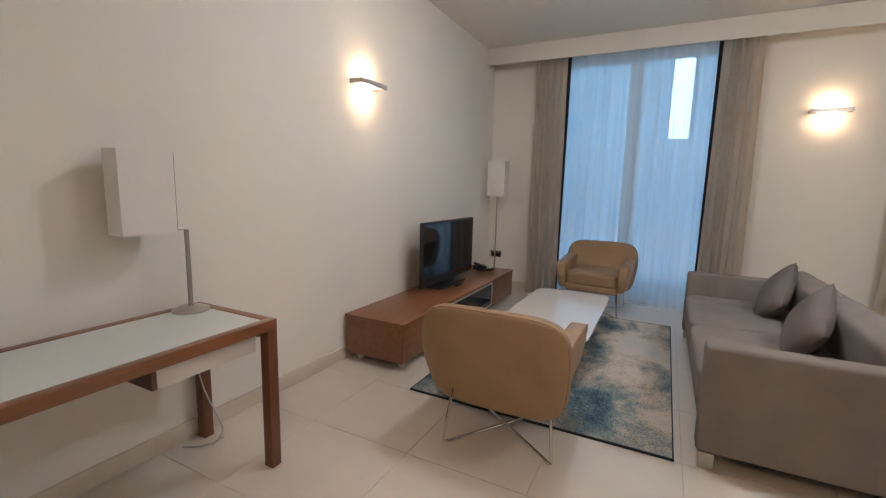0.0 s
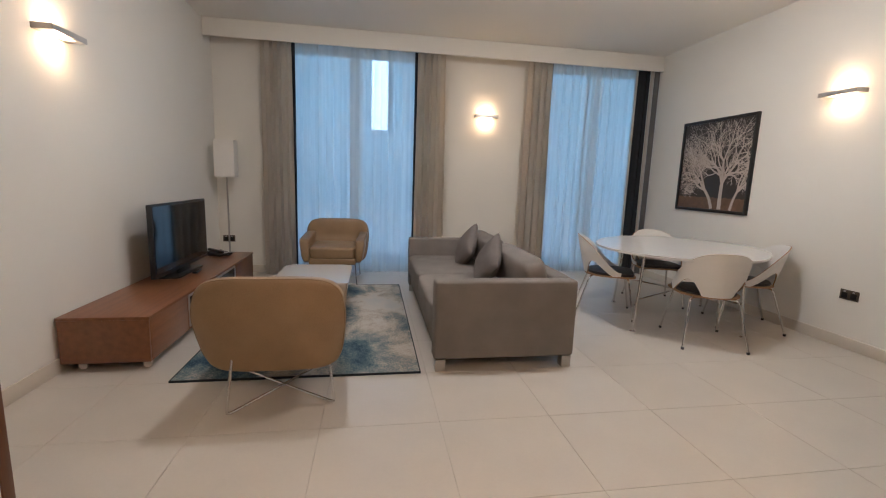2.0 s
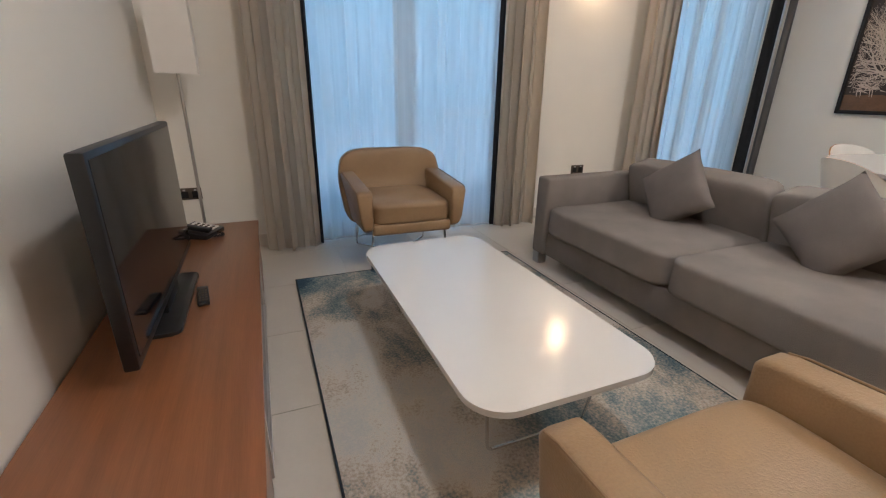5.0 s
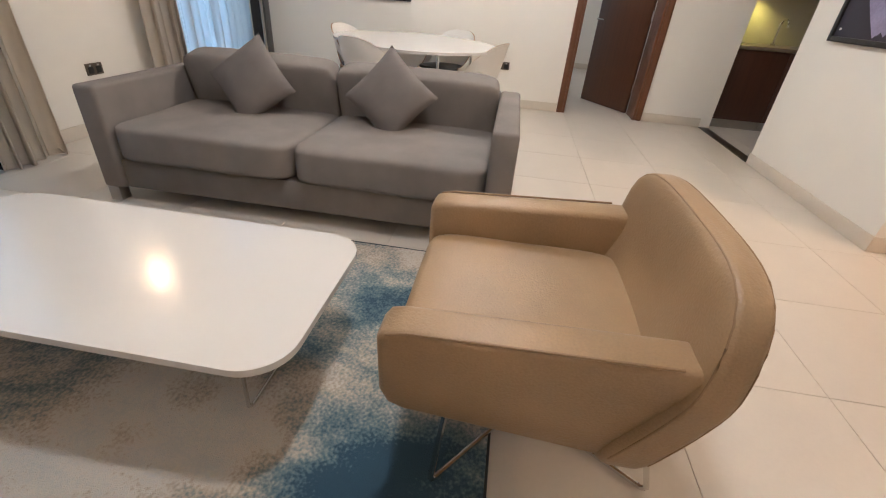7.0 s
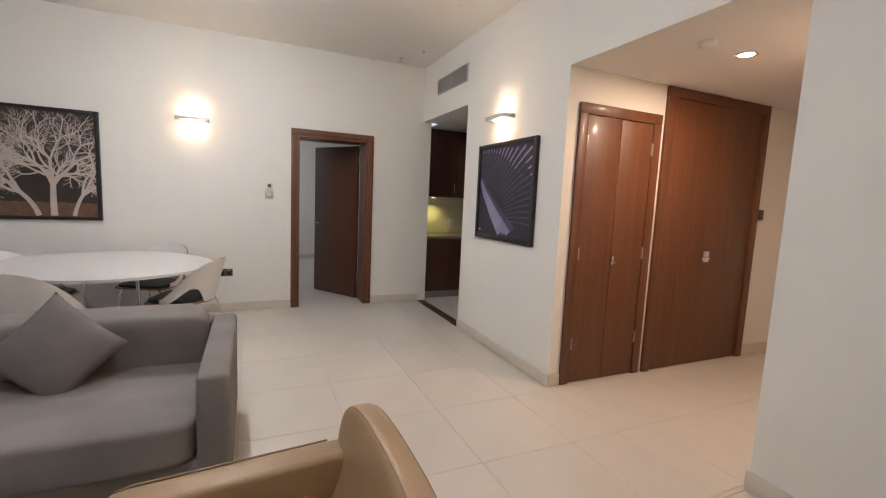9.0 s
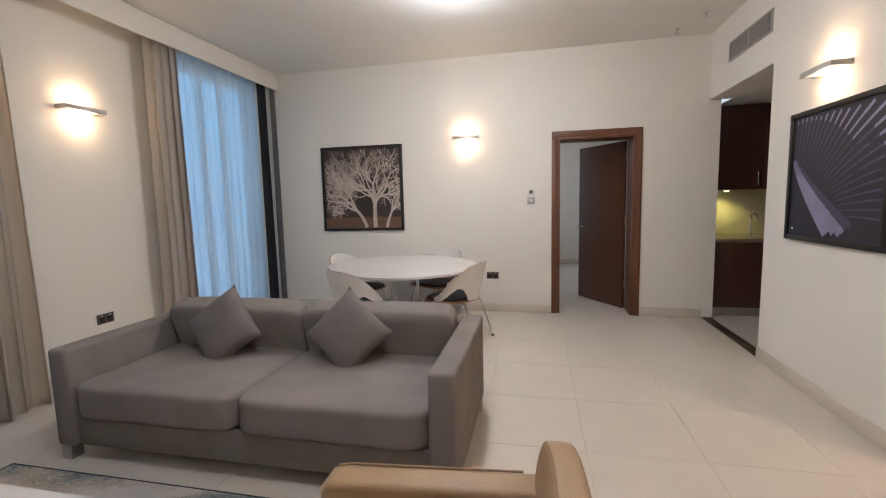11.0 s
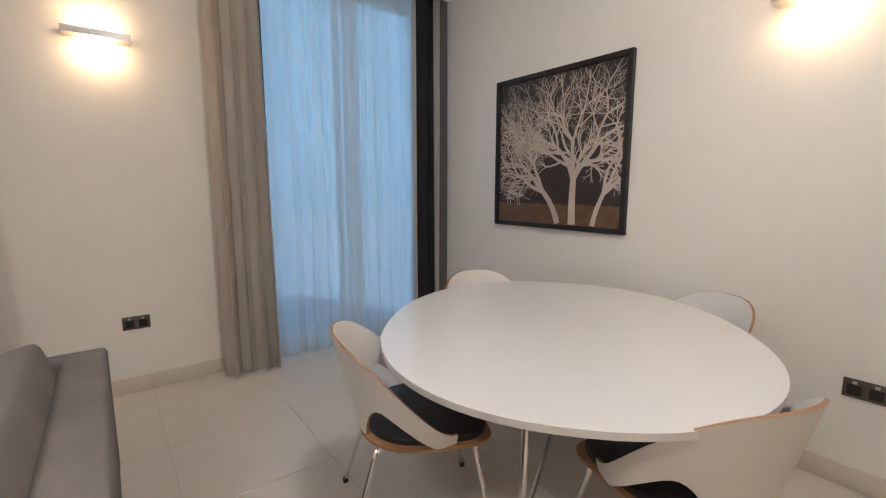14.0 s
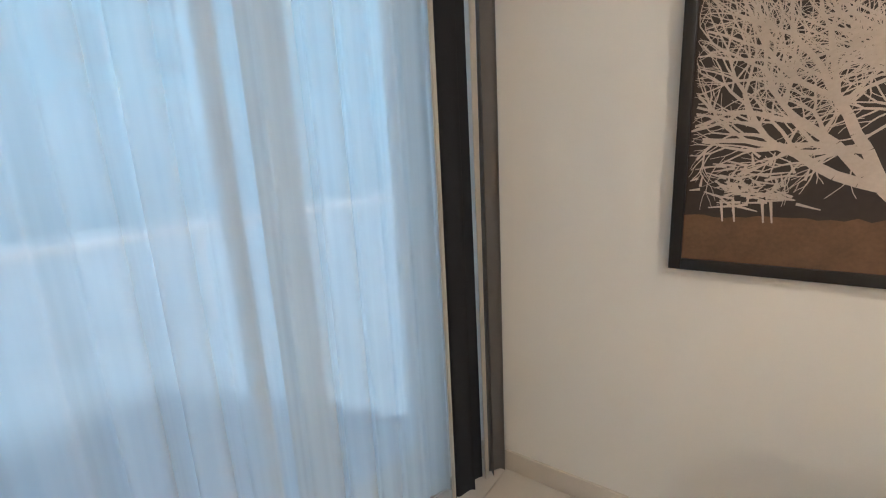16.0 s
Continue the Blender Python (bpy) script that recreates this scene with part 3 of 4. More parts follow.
def scatter_cushion(m, size=0.40):
    bm = bmesh.new()
    n = 22
    up, dn = [], []
    for i in range(n + 1):
        ru, rd = [], []
        for j in range(n + 1):
            u, v = 2 * i / n - 1, 2 * j / n - 1
            pinch = 1 - 0.07 * (1 - u * u) * abs(v) ** 3
            pinch2 = 1 - 0.07 * (1 - v * v) * abs(u) ** 3
            x, y = u * size / 2 * pinch2, v * size / 2 * pinch
            t = 0.085 * ((1 - u * u) * (1 - v * v)) ** 0.42 + 0.004 * noise.noise(Vector((u * 2.2, v * 2.2, size))) * (1 - u * u) * (1 - v * v)
            a = bm.verts.new((x, y, t))
            b = a if i in (0, n) or j in (0, n) else bm.verts.new((x, y, -t))
            ru.append(a), rd.append(b)
        up.append(ru), dn.append(rd)
    for i in range(n):
        for j in range(n):
            bm.faces.new((up[i][j], up[i + 1][j], up[i + 1][j + 1], up[i][j + 1]))
            q = []
            for p in (dn[i][j], dn[i][j + 1], dn[i + 1][j + 1], dn[i + 1][j]):
                if p not in q:
                    q.append(p)
            if len(q) > 2 and not bm.faces.get(q):
                bm.faces.new(q)
    ob = link("scatter_cushion", bm, PILLOW)
    ob.matrix_world = m
    tagged(ob, "square grey woven cushion standing on its corner on the sofa", "cushion", "sofa cushions")


for y, k in ((-2.55, 4), (-1.69, -6)):
    scatter_cushion(pose(2.99, y, 0.63, 0, -70, 0) @ pose(0, 0, 0, 0, 0, 45 + k))

# ---- armchairs ----


def chair_back(u, v, w):
    """A place on the padded back: u across, v up, w from rear (-1) to front (1)."""
    z = 0.493 + 0.282 * v
    k = min(1, max(0, (z - 0.225) / 0.36))
    k = k * k * (3 - 2 * k)
    half = 0.378 + 0.027 * k - 0.030 * max(0, v) ** 2
    mid = -0.220 - 0.095 * k - 0.020 * max(0, v)
    return Vector((u * half, mid + w * (0.062 - 0.012 * v) + 0.028 * abs(u) ** 2.5, z))


def armchair(m, label, swivel=0):
    """It looks towards +y; the origin lies on the floor under the seat."""
    c = thing("armchair", m, label, "armchair", "armchairs")
    bk = puff(2, 2, 2, 0.36, 20)
    for v in bk.verts:
        v.co = chair_back(*v.co)
    part("backrest", bk, LEATHER, c)
    for side in (0.62, -0.62):
        rim = []
        for i in range(41):
            a = radians(-35 + 250 * i / 40)
            ca, sa = math.cos(a), math.sin(a)
            r = ((1 - abs(side) ** 5.5) / (abs(ca) ** 5.5 + abs(sa) ** 5.5)) ** (1 / 5.5)
            rim.append(chair_back(ca * r, sa * r, side))
        part("piping", tube(rim, 0.0025, 6), SEAM, c, "darker stitched seam")
    for s in (-1, 1):
        prof = [(-0.27, 0.42), (-0.24, 0.275), (-0.20, 0.245), (0.325, 0.300), (0.365, 0.325), (0.380, 0.38), (0.378, 0.555), (0.365, 0.574), (0.33, 0.583), (-0.25, 0.612), (-0.29, 0.60)]
        a = prism(prof, 0.105, 0.018, 3)
        a = turned(a, Matrix(((0, 0, s, s * 0.272), (1, 0, 0, 0), (0, 1, 0, 0), (0, 0, 0, 1))))
        for v in a.verts:
            drop = max(0, 0.58 - v.co.z)
            v.co.x -= s * (0.55 * drop * drop if abs(v.co.x) > 0.32 else 0.0)
            v.co.x += s * 0.012 * max(0, (0.1 - v.co.y) / 0.35)
        part("armrest", a, LEATHER, c)
        part("piping", tube([(s * 0.374, 0.355, 0.574), (s * 0.3745, 0.31, 0.584), (s * 0.383, -0.22, 0.611)], 0.0035, 6), SEAM, c, "darker stitched seam")
    part("base", box(-0.276, 0.276, -0.24, 0.360, 0.275, 0.355, 0.02, 3), LEATHER, c)
    part("seat_cushion", turned(puff(0.548, 0.63, 0.15, 0.24, 14, 0.10), pose(0, 0.052, 0.415)), LEATHER, c)
    for s in (-1, 1):
        pts = bent([(s * 0.26, -0.245, 0.30), (s * 0.288, -0.325, 0.012), (-s * 0.285, 0.29, 0.012), (-s * 0.255, 0.26, 0.30)], 0.03)
        if s > 0:
            pts = [p + Vector((0, 0, 0.018 * max(0, 1 - (p.xy.length / 0.10)))) for p in pts]
        part("leg_frame", turned(tube(pts, 0.0085, 8), pose(0, 0, 0, 0, 0, swivel)), CHROME, c, "bent chrome wire leg frame")


armchair(pose(1.46, -3.40, 0), "tan leather armchair on crossed chrome legs, back to the hall", 9)
armchair(pose(1.55, -0.545, 0, 0, 0, 178), "brown leather armchair on chrome legs before the window")

# ---- coffee table, rug ----
tb = thing("coffee_table", pose(1.445, -2.045, 0), "low white lacquered coffee table with rounded corners and wire legs", "coffee table")
part("tabletop", turned(prism(rounded(0.70, 1.46, (0.13,) * 4, 10), 0.022, 0.006, 3), pose(0, 0, 0.345)), WHITE, tb)
for y in (-0.56, 0.56):
    part("leg_frame", tube(bent([(-0.24, y, 0.345), (-0.20, y * 0.93, 0.022), (0.20, y * 0.93, 0.022), (0.24, y, 0.345)], 0.03), 0.006), CHROME, tb)
for x in (-0.24, 0.24):
    part("rail", tube([(x, -0.56, 0.34), (x, 0.56, 0.34)], 0.006), CHROME, tb)

rug = thing("area_rug", pose(1.545, -2.065, 0), "abstract blue, grey and cream pile rug with dark edge", "rug")
rw, rl = 0.79, 1.245
bm = bmesh.new()
nx, ny = 90, 140
top = [[bm.verts.new((-rw + 2 * rw * i / nx, -rl + 2 * rl * j / ny, 0.013 + 0.0016 * noise.noise(Vector((i * 1.3, j * 1.3, 0))))) for j in range(ny + 1)] for i in range(nx + 1)]
for i in range(nx):
    for j in range(ny):
        bm.faces.new((top[i][j], top[i + 1][j], top[i + 1][j + 1], top[i][j + 1]))
part("rug_field", bm, RUG, rug)
bm = bmesh.new()
for b in ((-rw - 0.008, -rw, -rl, rl), (rw, rw + 0.008, -rl, rl), (-rw - 0.008, rw + 0.008, -rl - 0.008, -rl), (-rw - 0.008, rw + 0.008, rl, rl + 0.008)):
    add_box(bm, *b, 0.0005, 0.014)
part("binding", bm, mat("rug_binding", (0.02, 0.03, 0.04), 0.9, 0.3, 20, 200, 0.4), rug, "dark navy edge binding")

# ---- media cabinet and what stands on it ----
mc = thing("media_cabinet", pose(0, -1.84, 0), "long low brown veneer media cabinet on castors", "cabinet")
part("top", box(0.015, 0.565, -1.275, 1.275, 0.350, 0.372, 0.003), WOODY, mc)
part("end_panel", box(0.02, 0.555, -1.27, -1.245, 0.06, 0.349, 0.002), WOODY, mc)
part("end_panel", box(0.02, 0.555, 1.245, 1.27, 0.06, 0.349, 0.002), WOODY, mc)
part("bottom", box(0.02, 0.55, -1.244, 1.244, 0.06, 0.08), WOODY, mc)
part("back_panel", box(0.02, 0.035, -1.244, 1.244, 0.081, 0.349), WOODY, mc)
part("drawer_front", box(0.536, 0.556, -1.243, -0.66, 0.062, 0.345, 0.002), WOODY, mc)
part("drawer_front", box(0.536, 0.556, 0.60, 1.243, 0.062, 0.345, 0.002), WOODY, mc)
for y in (-0.65, 0.575):
    part("divider", box(0.04, 0.553, y - 0.008, y + 0.012, 0.081, 0.349), WOODY, mc)
fr = bmesh.new()
for b in ((-0.638, -0.618, 0.082, 0.347), (0.545, 0.565, 0.082, 0.347), (-0.618, 0.545, 0.327, 0.347), (-0.618, 0.545, 0.082, 0.10)):
    add_box(fr, 0.545, 0.562, *b)
fl = part("flap", fr, SILVER, mc, "silver framed dark glass flap")
part("glass", box(0.548, 0.552, -0.618, 0.545, 0.10, 0.327), SCREEN, fl)
for x in (0.12, 0.51):
    for y in (-1.21, 1.21):
        cs = turned(lathe([(0.012, -0.012), (0.026, -0.012), (0.028, 0), (0.026, 0.012), (0.012, 0.012)], 16), pose(x, y, 0.028, 90, 0, 0))
        part("castor", add_box(cs, x - 0.015, x + 0.015, y - 0.015, y + 0.015, 0.05, 0.061), SHADE, mc)

tv = thing("television", pose(0.235, -1.72, 0.372), "black flat-screen television on a glossy stand, switched off", "television")
part("bezel", box(-0.03, 0.012, -0.575, 0.575, 0.055, 0.672, 0.008), BLACK, tv)
part("screen", box(0.012, 0.0135, -0.555, 0.555, 0.09, 0.652), SCREEN, tv, "dark glossy screen")
part("back_cover", box(-0.06, -0.03, -0.42, 0.42, 0.10, 0.55, 0.02), BLACK, tv)
part("neck", box(-0.02, 0.01, -0.12, 0.12, 0.012, 0.07, 0.004), BLACK, tv)
part("stand", turned(prism(rounded(0.20, 0.58, (0.03,) * 4), 0.014, 0.004), pose(-0.03, 0.0, 0)), BLACK, tv)

ph = thing("telephone", pose(0.25, -0.78, 0.372, 0, 0, -25), "black desk telephone with white handset panel and cord", "telephone")
part("body", turned(prism([(-0.09, 0), (0.09, 0), (0.09, 0.022), (-0.09, 0.05)], 0.20, 0.005), pose(0, 0.1, 0, 90, 0, 0)), BLACK, ph)
hs = part("handset", turned(box(-0.1, 0.1, -0.022, 0.022, -0.012, 0.014, 0.009, 3), pose(0, -0.06, 0.058, 0, 8, 0)), BLACK, ph)
kp = part("keypad", turned(box(-0.075, 0.07, -0.02, 0.085, 0, 0.004, 0.002), pose(0, 0, 0.037, 0, 8.8, 0)), SHADE, ph, "white key panel")
for i in range(4):
    for j in range(3):
        part("key", turned(box(-0.05 + i * 0.03, -0.035 + i * 0.03, 0.0 + j * 0.026, 0.014 + j * 0.026, 0.004, 0.008, 0.001), pose(0, 0, 0.037, 0, 8.8, 0)), GREYPLATE, kp)
part("cord", tube([(0.1 + 0.05 * math.sin(a * 0.5), -0.06 + 0.012 * a, 0.012 + 0.004 * math.sin(a * 9)) for a in [k * 0.2 for k in range(40)]], 0.004, 6), BLACK, ph)

rc = thing("remote_control", pose(0.32, -1.71, 0.372 + 0.0, 0, 0, 7), "slim black remote control on the cabinet", "remote control")
rc.location.x = 0.345
part("body", box(-0.022, 0.022, -0.09, 0.09, 0, 0.016, 0.006, 3), BLACK, rc)
for i in range(3):
    for j in range(6):
        part("button", box(-0.016 + i * 0.012, -0.008 + i * 0.012, -0.07 + j * 0.024, -0.058 + j * 0.024, 0.016, 0.018), GREYPLATE, rc)

# ---- standard lamp ----
fl = thing("floor_lamp", pose(0.22, -0.32, 0), "slim metal floor lamp with a white rectangular shade, off", "floor lamp")
part("base", lathe([(0.13, 0), (0.13, 0.014), (0.12, 0.02), (0.015, 0.024)]), STEEL, fl)
part("pole", tube([(0, 0, 0.02), (0, 0, 1.50)], 0.010), STEEL, fl)
sh = turned(lathe([(0.1414, 1.27), (0.1414, 1.72), (0.138, 1.72), (0.138, 1.27), (0.1414, 1.27)], 4, False), Matrix.Diagonal((1.15, 0.75, 1, 1)) @ pose(0, 0, 0, 0, 0, 45))
part("shade", sh, SHADE, fl, "white linen shade")
part("shade_carrier", tube([(-0.112, 0, 1.50), (0.112, 0, 1.50)], 0.004), STEEL, fl)

# ---- writing desk and desk lamp ----
dk = thing("writing_desk", pose(0, -4.30, 0), "brown wooden writing desk with a white glass top and drawer", "desk")
x0, x1, y0, y1, zt = 0.03, 0.60, -1.45, 0.0, 0.745
for x in (x0, x1 - 0.055):
    for y in (y0, y1 - 0.055):
        part("leg", box(x, x + 0.055, y, y + 0.055, 0, zt - 0.05, 0.004), WOOD, dk)
for b in ((x0, x0 + 0.045, y0, y1), (x1 - 0.045, x1, y0, y1), (x0 + 0.045, x1 - 0.045, y0, y0 + 0.045), (x0 + 0.045, x1 - 0.045, y1 - 0.045, y1)):
    part("rail", box(*b, zt - 0.05, zt, 0.003), WOODY, dk)
part("glass_top", box(x0 + 0.046, x1 - 0.046, y0 + 0.046, y1 - 0.046, zt - 0.02, zt - 0.003), GLASSTOP, dk, "white glass inlay")
dr = part("drawer", box(x0 + 0.06, x1 - 0.06, -0.52, -0.075, zt - 0.15, zt - 0.055, 0.003), WHITE, dk, "white drawer front")
part("side", box(x0 + 0.06, x1 - 0.06, -0.54, -0.521, zt - 0.15, zt - 0.055, 0.002), DARKWOOD, dr)
part("cable", tube(bent([(0.08, -0.10, 0.6), (0.10, -0.06, 0.30), (0.22, -0.02, 0.05), (0.18, -0.10, 0.01), (0.06, -0.16, 0.006)], 0.08, 6), 0.004, 6), SILVER, dk)
dl = thing("table_lamp", pose(0.13, -4.415, 0.742), "desk lamp with a round metal base and pale shade", "table lamp")
part("base", lathe([(0.085, 0), (0.085, 0.008), (0.07, 0.016), (0.014, 0.024)]), STEEL, dl)
part("stem", tube([(0, 0, 0.02), (0, 0, 0.405)], 0.011), STEEL, dl)
sh = turned(lathe([(0.1414, 0.40), (0.1414, 0.765), (0.138, 0.765), (0.138, 0.40), (0.1414, 0.40)], 4, False), pose(0, -0.19, 0) @ Matrix.Diagonal((0.55, 1.15, 1, 1)) @ pose(0, 0, 0, 0, 0, 45))
part("shade", sh, SHADE, dl, "white rectangular fabric shade")
# the lampshade's end lies turned from the light; grey paint stands for that
part("end_panel", box(-0.052, 0.052, -0.0735, -0.070, 0.40, 0.765, 0.001), GREYDRAPE_DIMEND, dl, "unlit end of the lampshade, its dimness put into the colour")
part("arm", tube([(0, 0.0, 0.408), (0, -0.066, 0.408)], 0.006), STEEL, dl)

# ---- dining table and chairs ----
dt = thing("dining_table", pose(5.04, -2.25, 0, 0, 0, 41), "oval white dining table on splayed chrome legs", "dining table")
oval = []
for i in range(72):
    a = 2 * math.pi * i / 72
    ca, sa = math.cos(a), math.sin(a)
    oval.append((0.86 * math.copysign(abs(ca) ** 0.92, ca), 0.755 * math.copysign(abs(sa) ** 0.92, sa)))
part("tabletop", turned(prism(oval, 0.022, 0.008, 3), pose(0, 0, 0.722)), TABLETOP, dt)
for i, (x, y) in enumerate(((-0.77, 0.16), (0.77, -0.16), (-0.18, -0.66), (0.18, 0.66))):
    part("leg", tube([(x * 0.86, y * 0.86, 0.722), (x * 0.96, y * 0.96, 0.012)], 0.0125, 10), CHROME, dt)
    part("foot", turned(lathe([(0.028, 0), (0.028, 0.006), (0.014, 0.014)], 16), pose(x * 0.96, y * 0.96, 0)), CHROME, dt)
for a, b in (((-0.70, 0.145), (0.70, -0.145)), ((-0.165, -0.60), (0.165, 0.60))):
    part("stretcher", tube([(*a, 0.30), (0, 0, 0.30 + (0.012 if a[0] > -0.5 else -0.012)), (*b, 0.30)], 0.008), CHROME, dt)


def dining_chair(m):
    """It looks towards +y; the origin lies on the floor under the seat."""
    c = thing("dining_chair", m, "white moulded shell chair with black seat pad and chrome legs", "dining chair", "chairs round the dining table")
    bm = bmesh.new()
    cols, reach = 64, 112
    inner, outer = [], []
    for i in range(cols + 1):
        th = radians(-reach + 2 * reach * i / cols)
        u = abs(i / cols * 2 - 1)
        top = 0.475 + 0.340 * (0.5 + 0.5 * math.cos(math.pi * min(1, u ** 1.35)))
        if u < 0.24:
            low = 0.435
        else:
            k = min(1, (u - 0.24) / 0.26)
            arch = top - 0.075 - 0.11 * (1 - min(1, (u - 0.24) / 0.6))
            low = 0.435 + (max(0.435, arch) - 0.435) * math.sin(k * math.pi / 2)
            if u > 0.90:
                low = 0.435
        col_i, col_o = [], []
        for j in range(7):
            z = low + (top - low) * j / 6
            fl = (z - 0.435) / 0.36
            rx, ry = 0.245 + 0.068 * fl, 0.235 + 0.09 * fl
            for r, col in ((0.0, col_i), (0.011, col_o)):
                col.append(bm.verts.new(((rx + r) * math.sin(th), -(ry + r) * math.cos(th) + 0.02, z)))
        inner.append(col_i), outer.append(col_o)
    rims = []
    for i in range(cols):
        for j in range(6):
            bm.faces.new((inner[i][j], inner[i][j + 1], inner[i + 1][j + 1], inner[i + 1][j]))
            bm.faces.new((outer[i][j], outer[i + 1][j], outer[i + 1][j + 1], outer[i][j + 1]))
        rims.append(bm.faces.new((inner[i][6], outer[i][6], outer[i + 1][6], inner[i + 1][6])))
        rims.append(bm.faces.new((inner[i][0], inner[i + 1][0], outer[i + 1][0], outer[i][0])))
    for i in (0, cols):
        for j in range(6):
            rims.append(bm.faces.new((inner[i][j], outer[i][j], outer[i][j + 1], inner[i][j + 1]) if i == 0 else (inner[i][j], inner[i][j + 1], outer[i][j + 1], outer[i][j])))
    for f in rims:
        f.material_index = 1
    part("backrest", bm, (SHELL, PLY), c, "white curved back and arms with plywood edge")
    seat = rounded(0.50, 0.48, (0.21, 0.21, 0.08, 0.08), 8)
    part("seat", turned(prism(seat, 0.012, 0.003), pose(0, 0.02, 0.425)), (PLY,), c, "plywood seat")
    pad = rounded(0.455, 0.44, (0.19, 0.19, 0.08, 0.08), 8)
    part("seat_pad", turned(prism(pad, 0.026, 0.009, 3), pose(0, 0.025, 0.437)), PAD, c, "black leather seat pad")
    for s in (-1, 1):
        for y, yf in ((-0.17, -0.29), (0.19, 0.26)):
            part("leg", tube(bent([(s * 0.05, y * 0.6, 0.415), (s * 0.19, y, 0.412), (s * 0.25, yf, 0.012)], 0.035), 0.0095, 8), CHROME, c)
            part("foot", turned(lathe([(0.013, 0), (0.013, 0.02)], 10), pose(s * 0.2505, yf * 1.001, 0)), BLACK, c)
    return c


ch = dining_chair(pose(4.42, -2.03, 0, 0, 0, -116))
for x, y, a in ((4.88, -2.86, -18), (5.62, -2.49, 64), (5.24, -1.65, 163)):
    copy_thing(ch, pose(x, y, 0, 0, 0, a))

# ---- pictures ----


def strip(bm, a, b, wa, wb, z=0.0):
    a, b = Vector((*a, z)), Vector((*b, z))
    d = (b - a)
    if d.length < 1e-6:
        return
    n = Vector((-d.y, d.x, 0)).normalized()
    a.z, b.z = a.z + 4e-8 * len(bm.verts), b.z + 4e-8 * len(bm.verts)
    bm.faces.new([bm.verts.new(p) for p in (a - n * wa / 2, a + n * wa / 2, b + n * wb / 2, b - n * wb / 2)])


def picture_frame(m, w, h, label):
    """In the plane of x (across) and y (up), looking towards +z."""
    p = thing("framed_picture", m, label, "picture", "framed pictures")
    f = 0.035
    for a, b, c, d in ((-w / 2, -w / 2 + f, -h / 2, h / 2), (w / 2 - f, w / 2, -h / 2, h / 2), (-w / 2 + f, w / 2 - f, -h / 2, -h / 2 + f), (-w / 2 + f, w / 2 - f, h / 2 - f, h / 2)):
        part("frame", box(a, b, c, d, 0.001, 0.035, 0.003), FRAMEBLACK, p)
    return p, w / 2 - f, h / 2 - f


EASTFACE = Matrix(((0, 0, -1, E), (-1, 0, 0, -1.423), (0, 1, 0, 1.595), (0, 0, 0, 1)))
tp, w, h = picture_frame(EASTFACE, 1.12, 1.10, "black-framed photograph of pale bare trees on dark brown")
part("print", box(-w, w, -h, h, 0.001, 0.020), CANVAS, tp, "dark brown photographic print")
bm = bmesh.new()
rnd = random.Random(12)
prev = None
for i in range(40):
    x = -w + 2 * w * i / 39
    y = -h + 0.135 + 0.012 * rnd.random()
    if prev:
        bm.faces.new([bm.verts.new(q) for q in ((prev[0], -h, 0.0206), (x, -h, 0.0206), (x, y, 0.0206), (prev[0], prev[1], 0.0206))])
    prev = (x, y)
part("print_ground", bm, EARTH, tp, "brown earth")
bm = bmesh.new()


def grow(x, y, a, length, width, level):
    """A branch that winds, thins and forks."""
    steps = 5 if level < 3 else 3
    for k in range(steps):
        nx_, ny_ = x + math.cos(a) * length / steps, y + math.sin(a) * length / steps
        if abs(nx_) > w - 0.004 or ny_ > h - 0.004 or ny_ < -h + 0.13:
            return
        w2 = width * (1 - 0.28 / steps)
        strip(bm, (x, y), (nx_, ny_), width, w2, 0.0212 + 0.0001 * level)
        x, y, width = nx_, ny_, w2
        a += rnd.uniform(-0.24, 0.24)
        if level >= 1 and level < 5 and rnd.random() < 0.52:
            grow(x, y, a + rnd.choice((-1, 1)) * rnd.uniform(0.4, 0.95), length * rnd.uniform(0.45, 0.75), width * 0.72, level + 1)
    if level < 6:
        for d in (-1, 1):
            grow(x, y, a + d * rnd.uniform(0.2, 0.55), length * rnd.uniform(0.62, 0.88), width * 0.72, level + 1)


for x, a0, a1, ln, wd in ((0.05, 1.9, 2.6, 0.26, 0.046), (0.17, 1.6, 1.5, 0.30, 0.058), (0.33, 1.35, 1.0, 0.22, 0.036)):
    px, py, a = x, -h + 0.005, a0
    for k in range(4):
        qx, qy = px + math.cos(a) * ln / 4, py + math.sin(a) * ln / 4
        strip(bm, (px, py), (qx, qy), wd * (1 - 0.05 * k), wd * (1 - 0.05 * (k + 1)), 0.0212)
        px, py, a = qx, qy, a + (a1 - a0) / 5
    for d in (-0.45, 0.0, 0.4):
        grow(px, py, a + d, 0.26, wd * 0.62, 1)
# the boar: a body of short strokes, then four legs
for k in range(70):
    x, y = rnd.gauss(-0.37, 0.055), -h + 0.17 + abs(rnd.gauss(0.05, 0.035))
    a = rnd.uniform(-0.5, 3.6)
    strip(bm, (x, y), (min(w - 0.01, max(-w + 0.01, x + 0.06 * math.cos(a))), y + 0.035 * math.sin(a)), 0.008, 0.003, 0.0213)
for x in (-0.43, -0.40, -0.33, -0.31):
    strip(bm, (x, -h + 0.19), (x + 0.008, -h + 0.125), 0.008, 0.004, 0.0213)
part("print_tree", bm, INK, tp, "pale bare trees and a boar")

SOUTHFACE = Matrix(((-1, 0, 0, 3.877), (0, 0, 1, S), (0, 1, 0, 1.515), (0, 0, 0, 1)))
pp, w, h = picture_frame(SOUTHFACE, 0.965, 0.90, "black-framed violet photograph of palm leaf ribs")
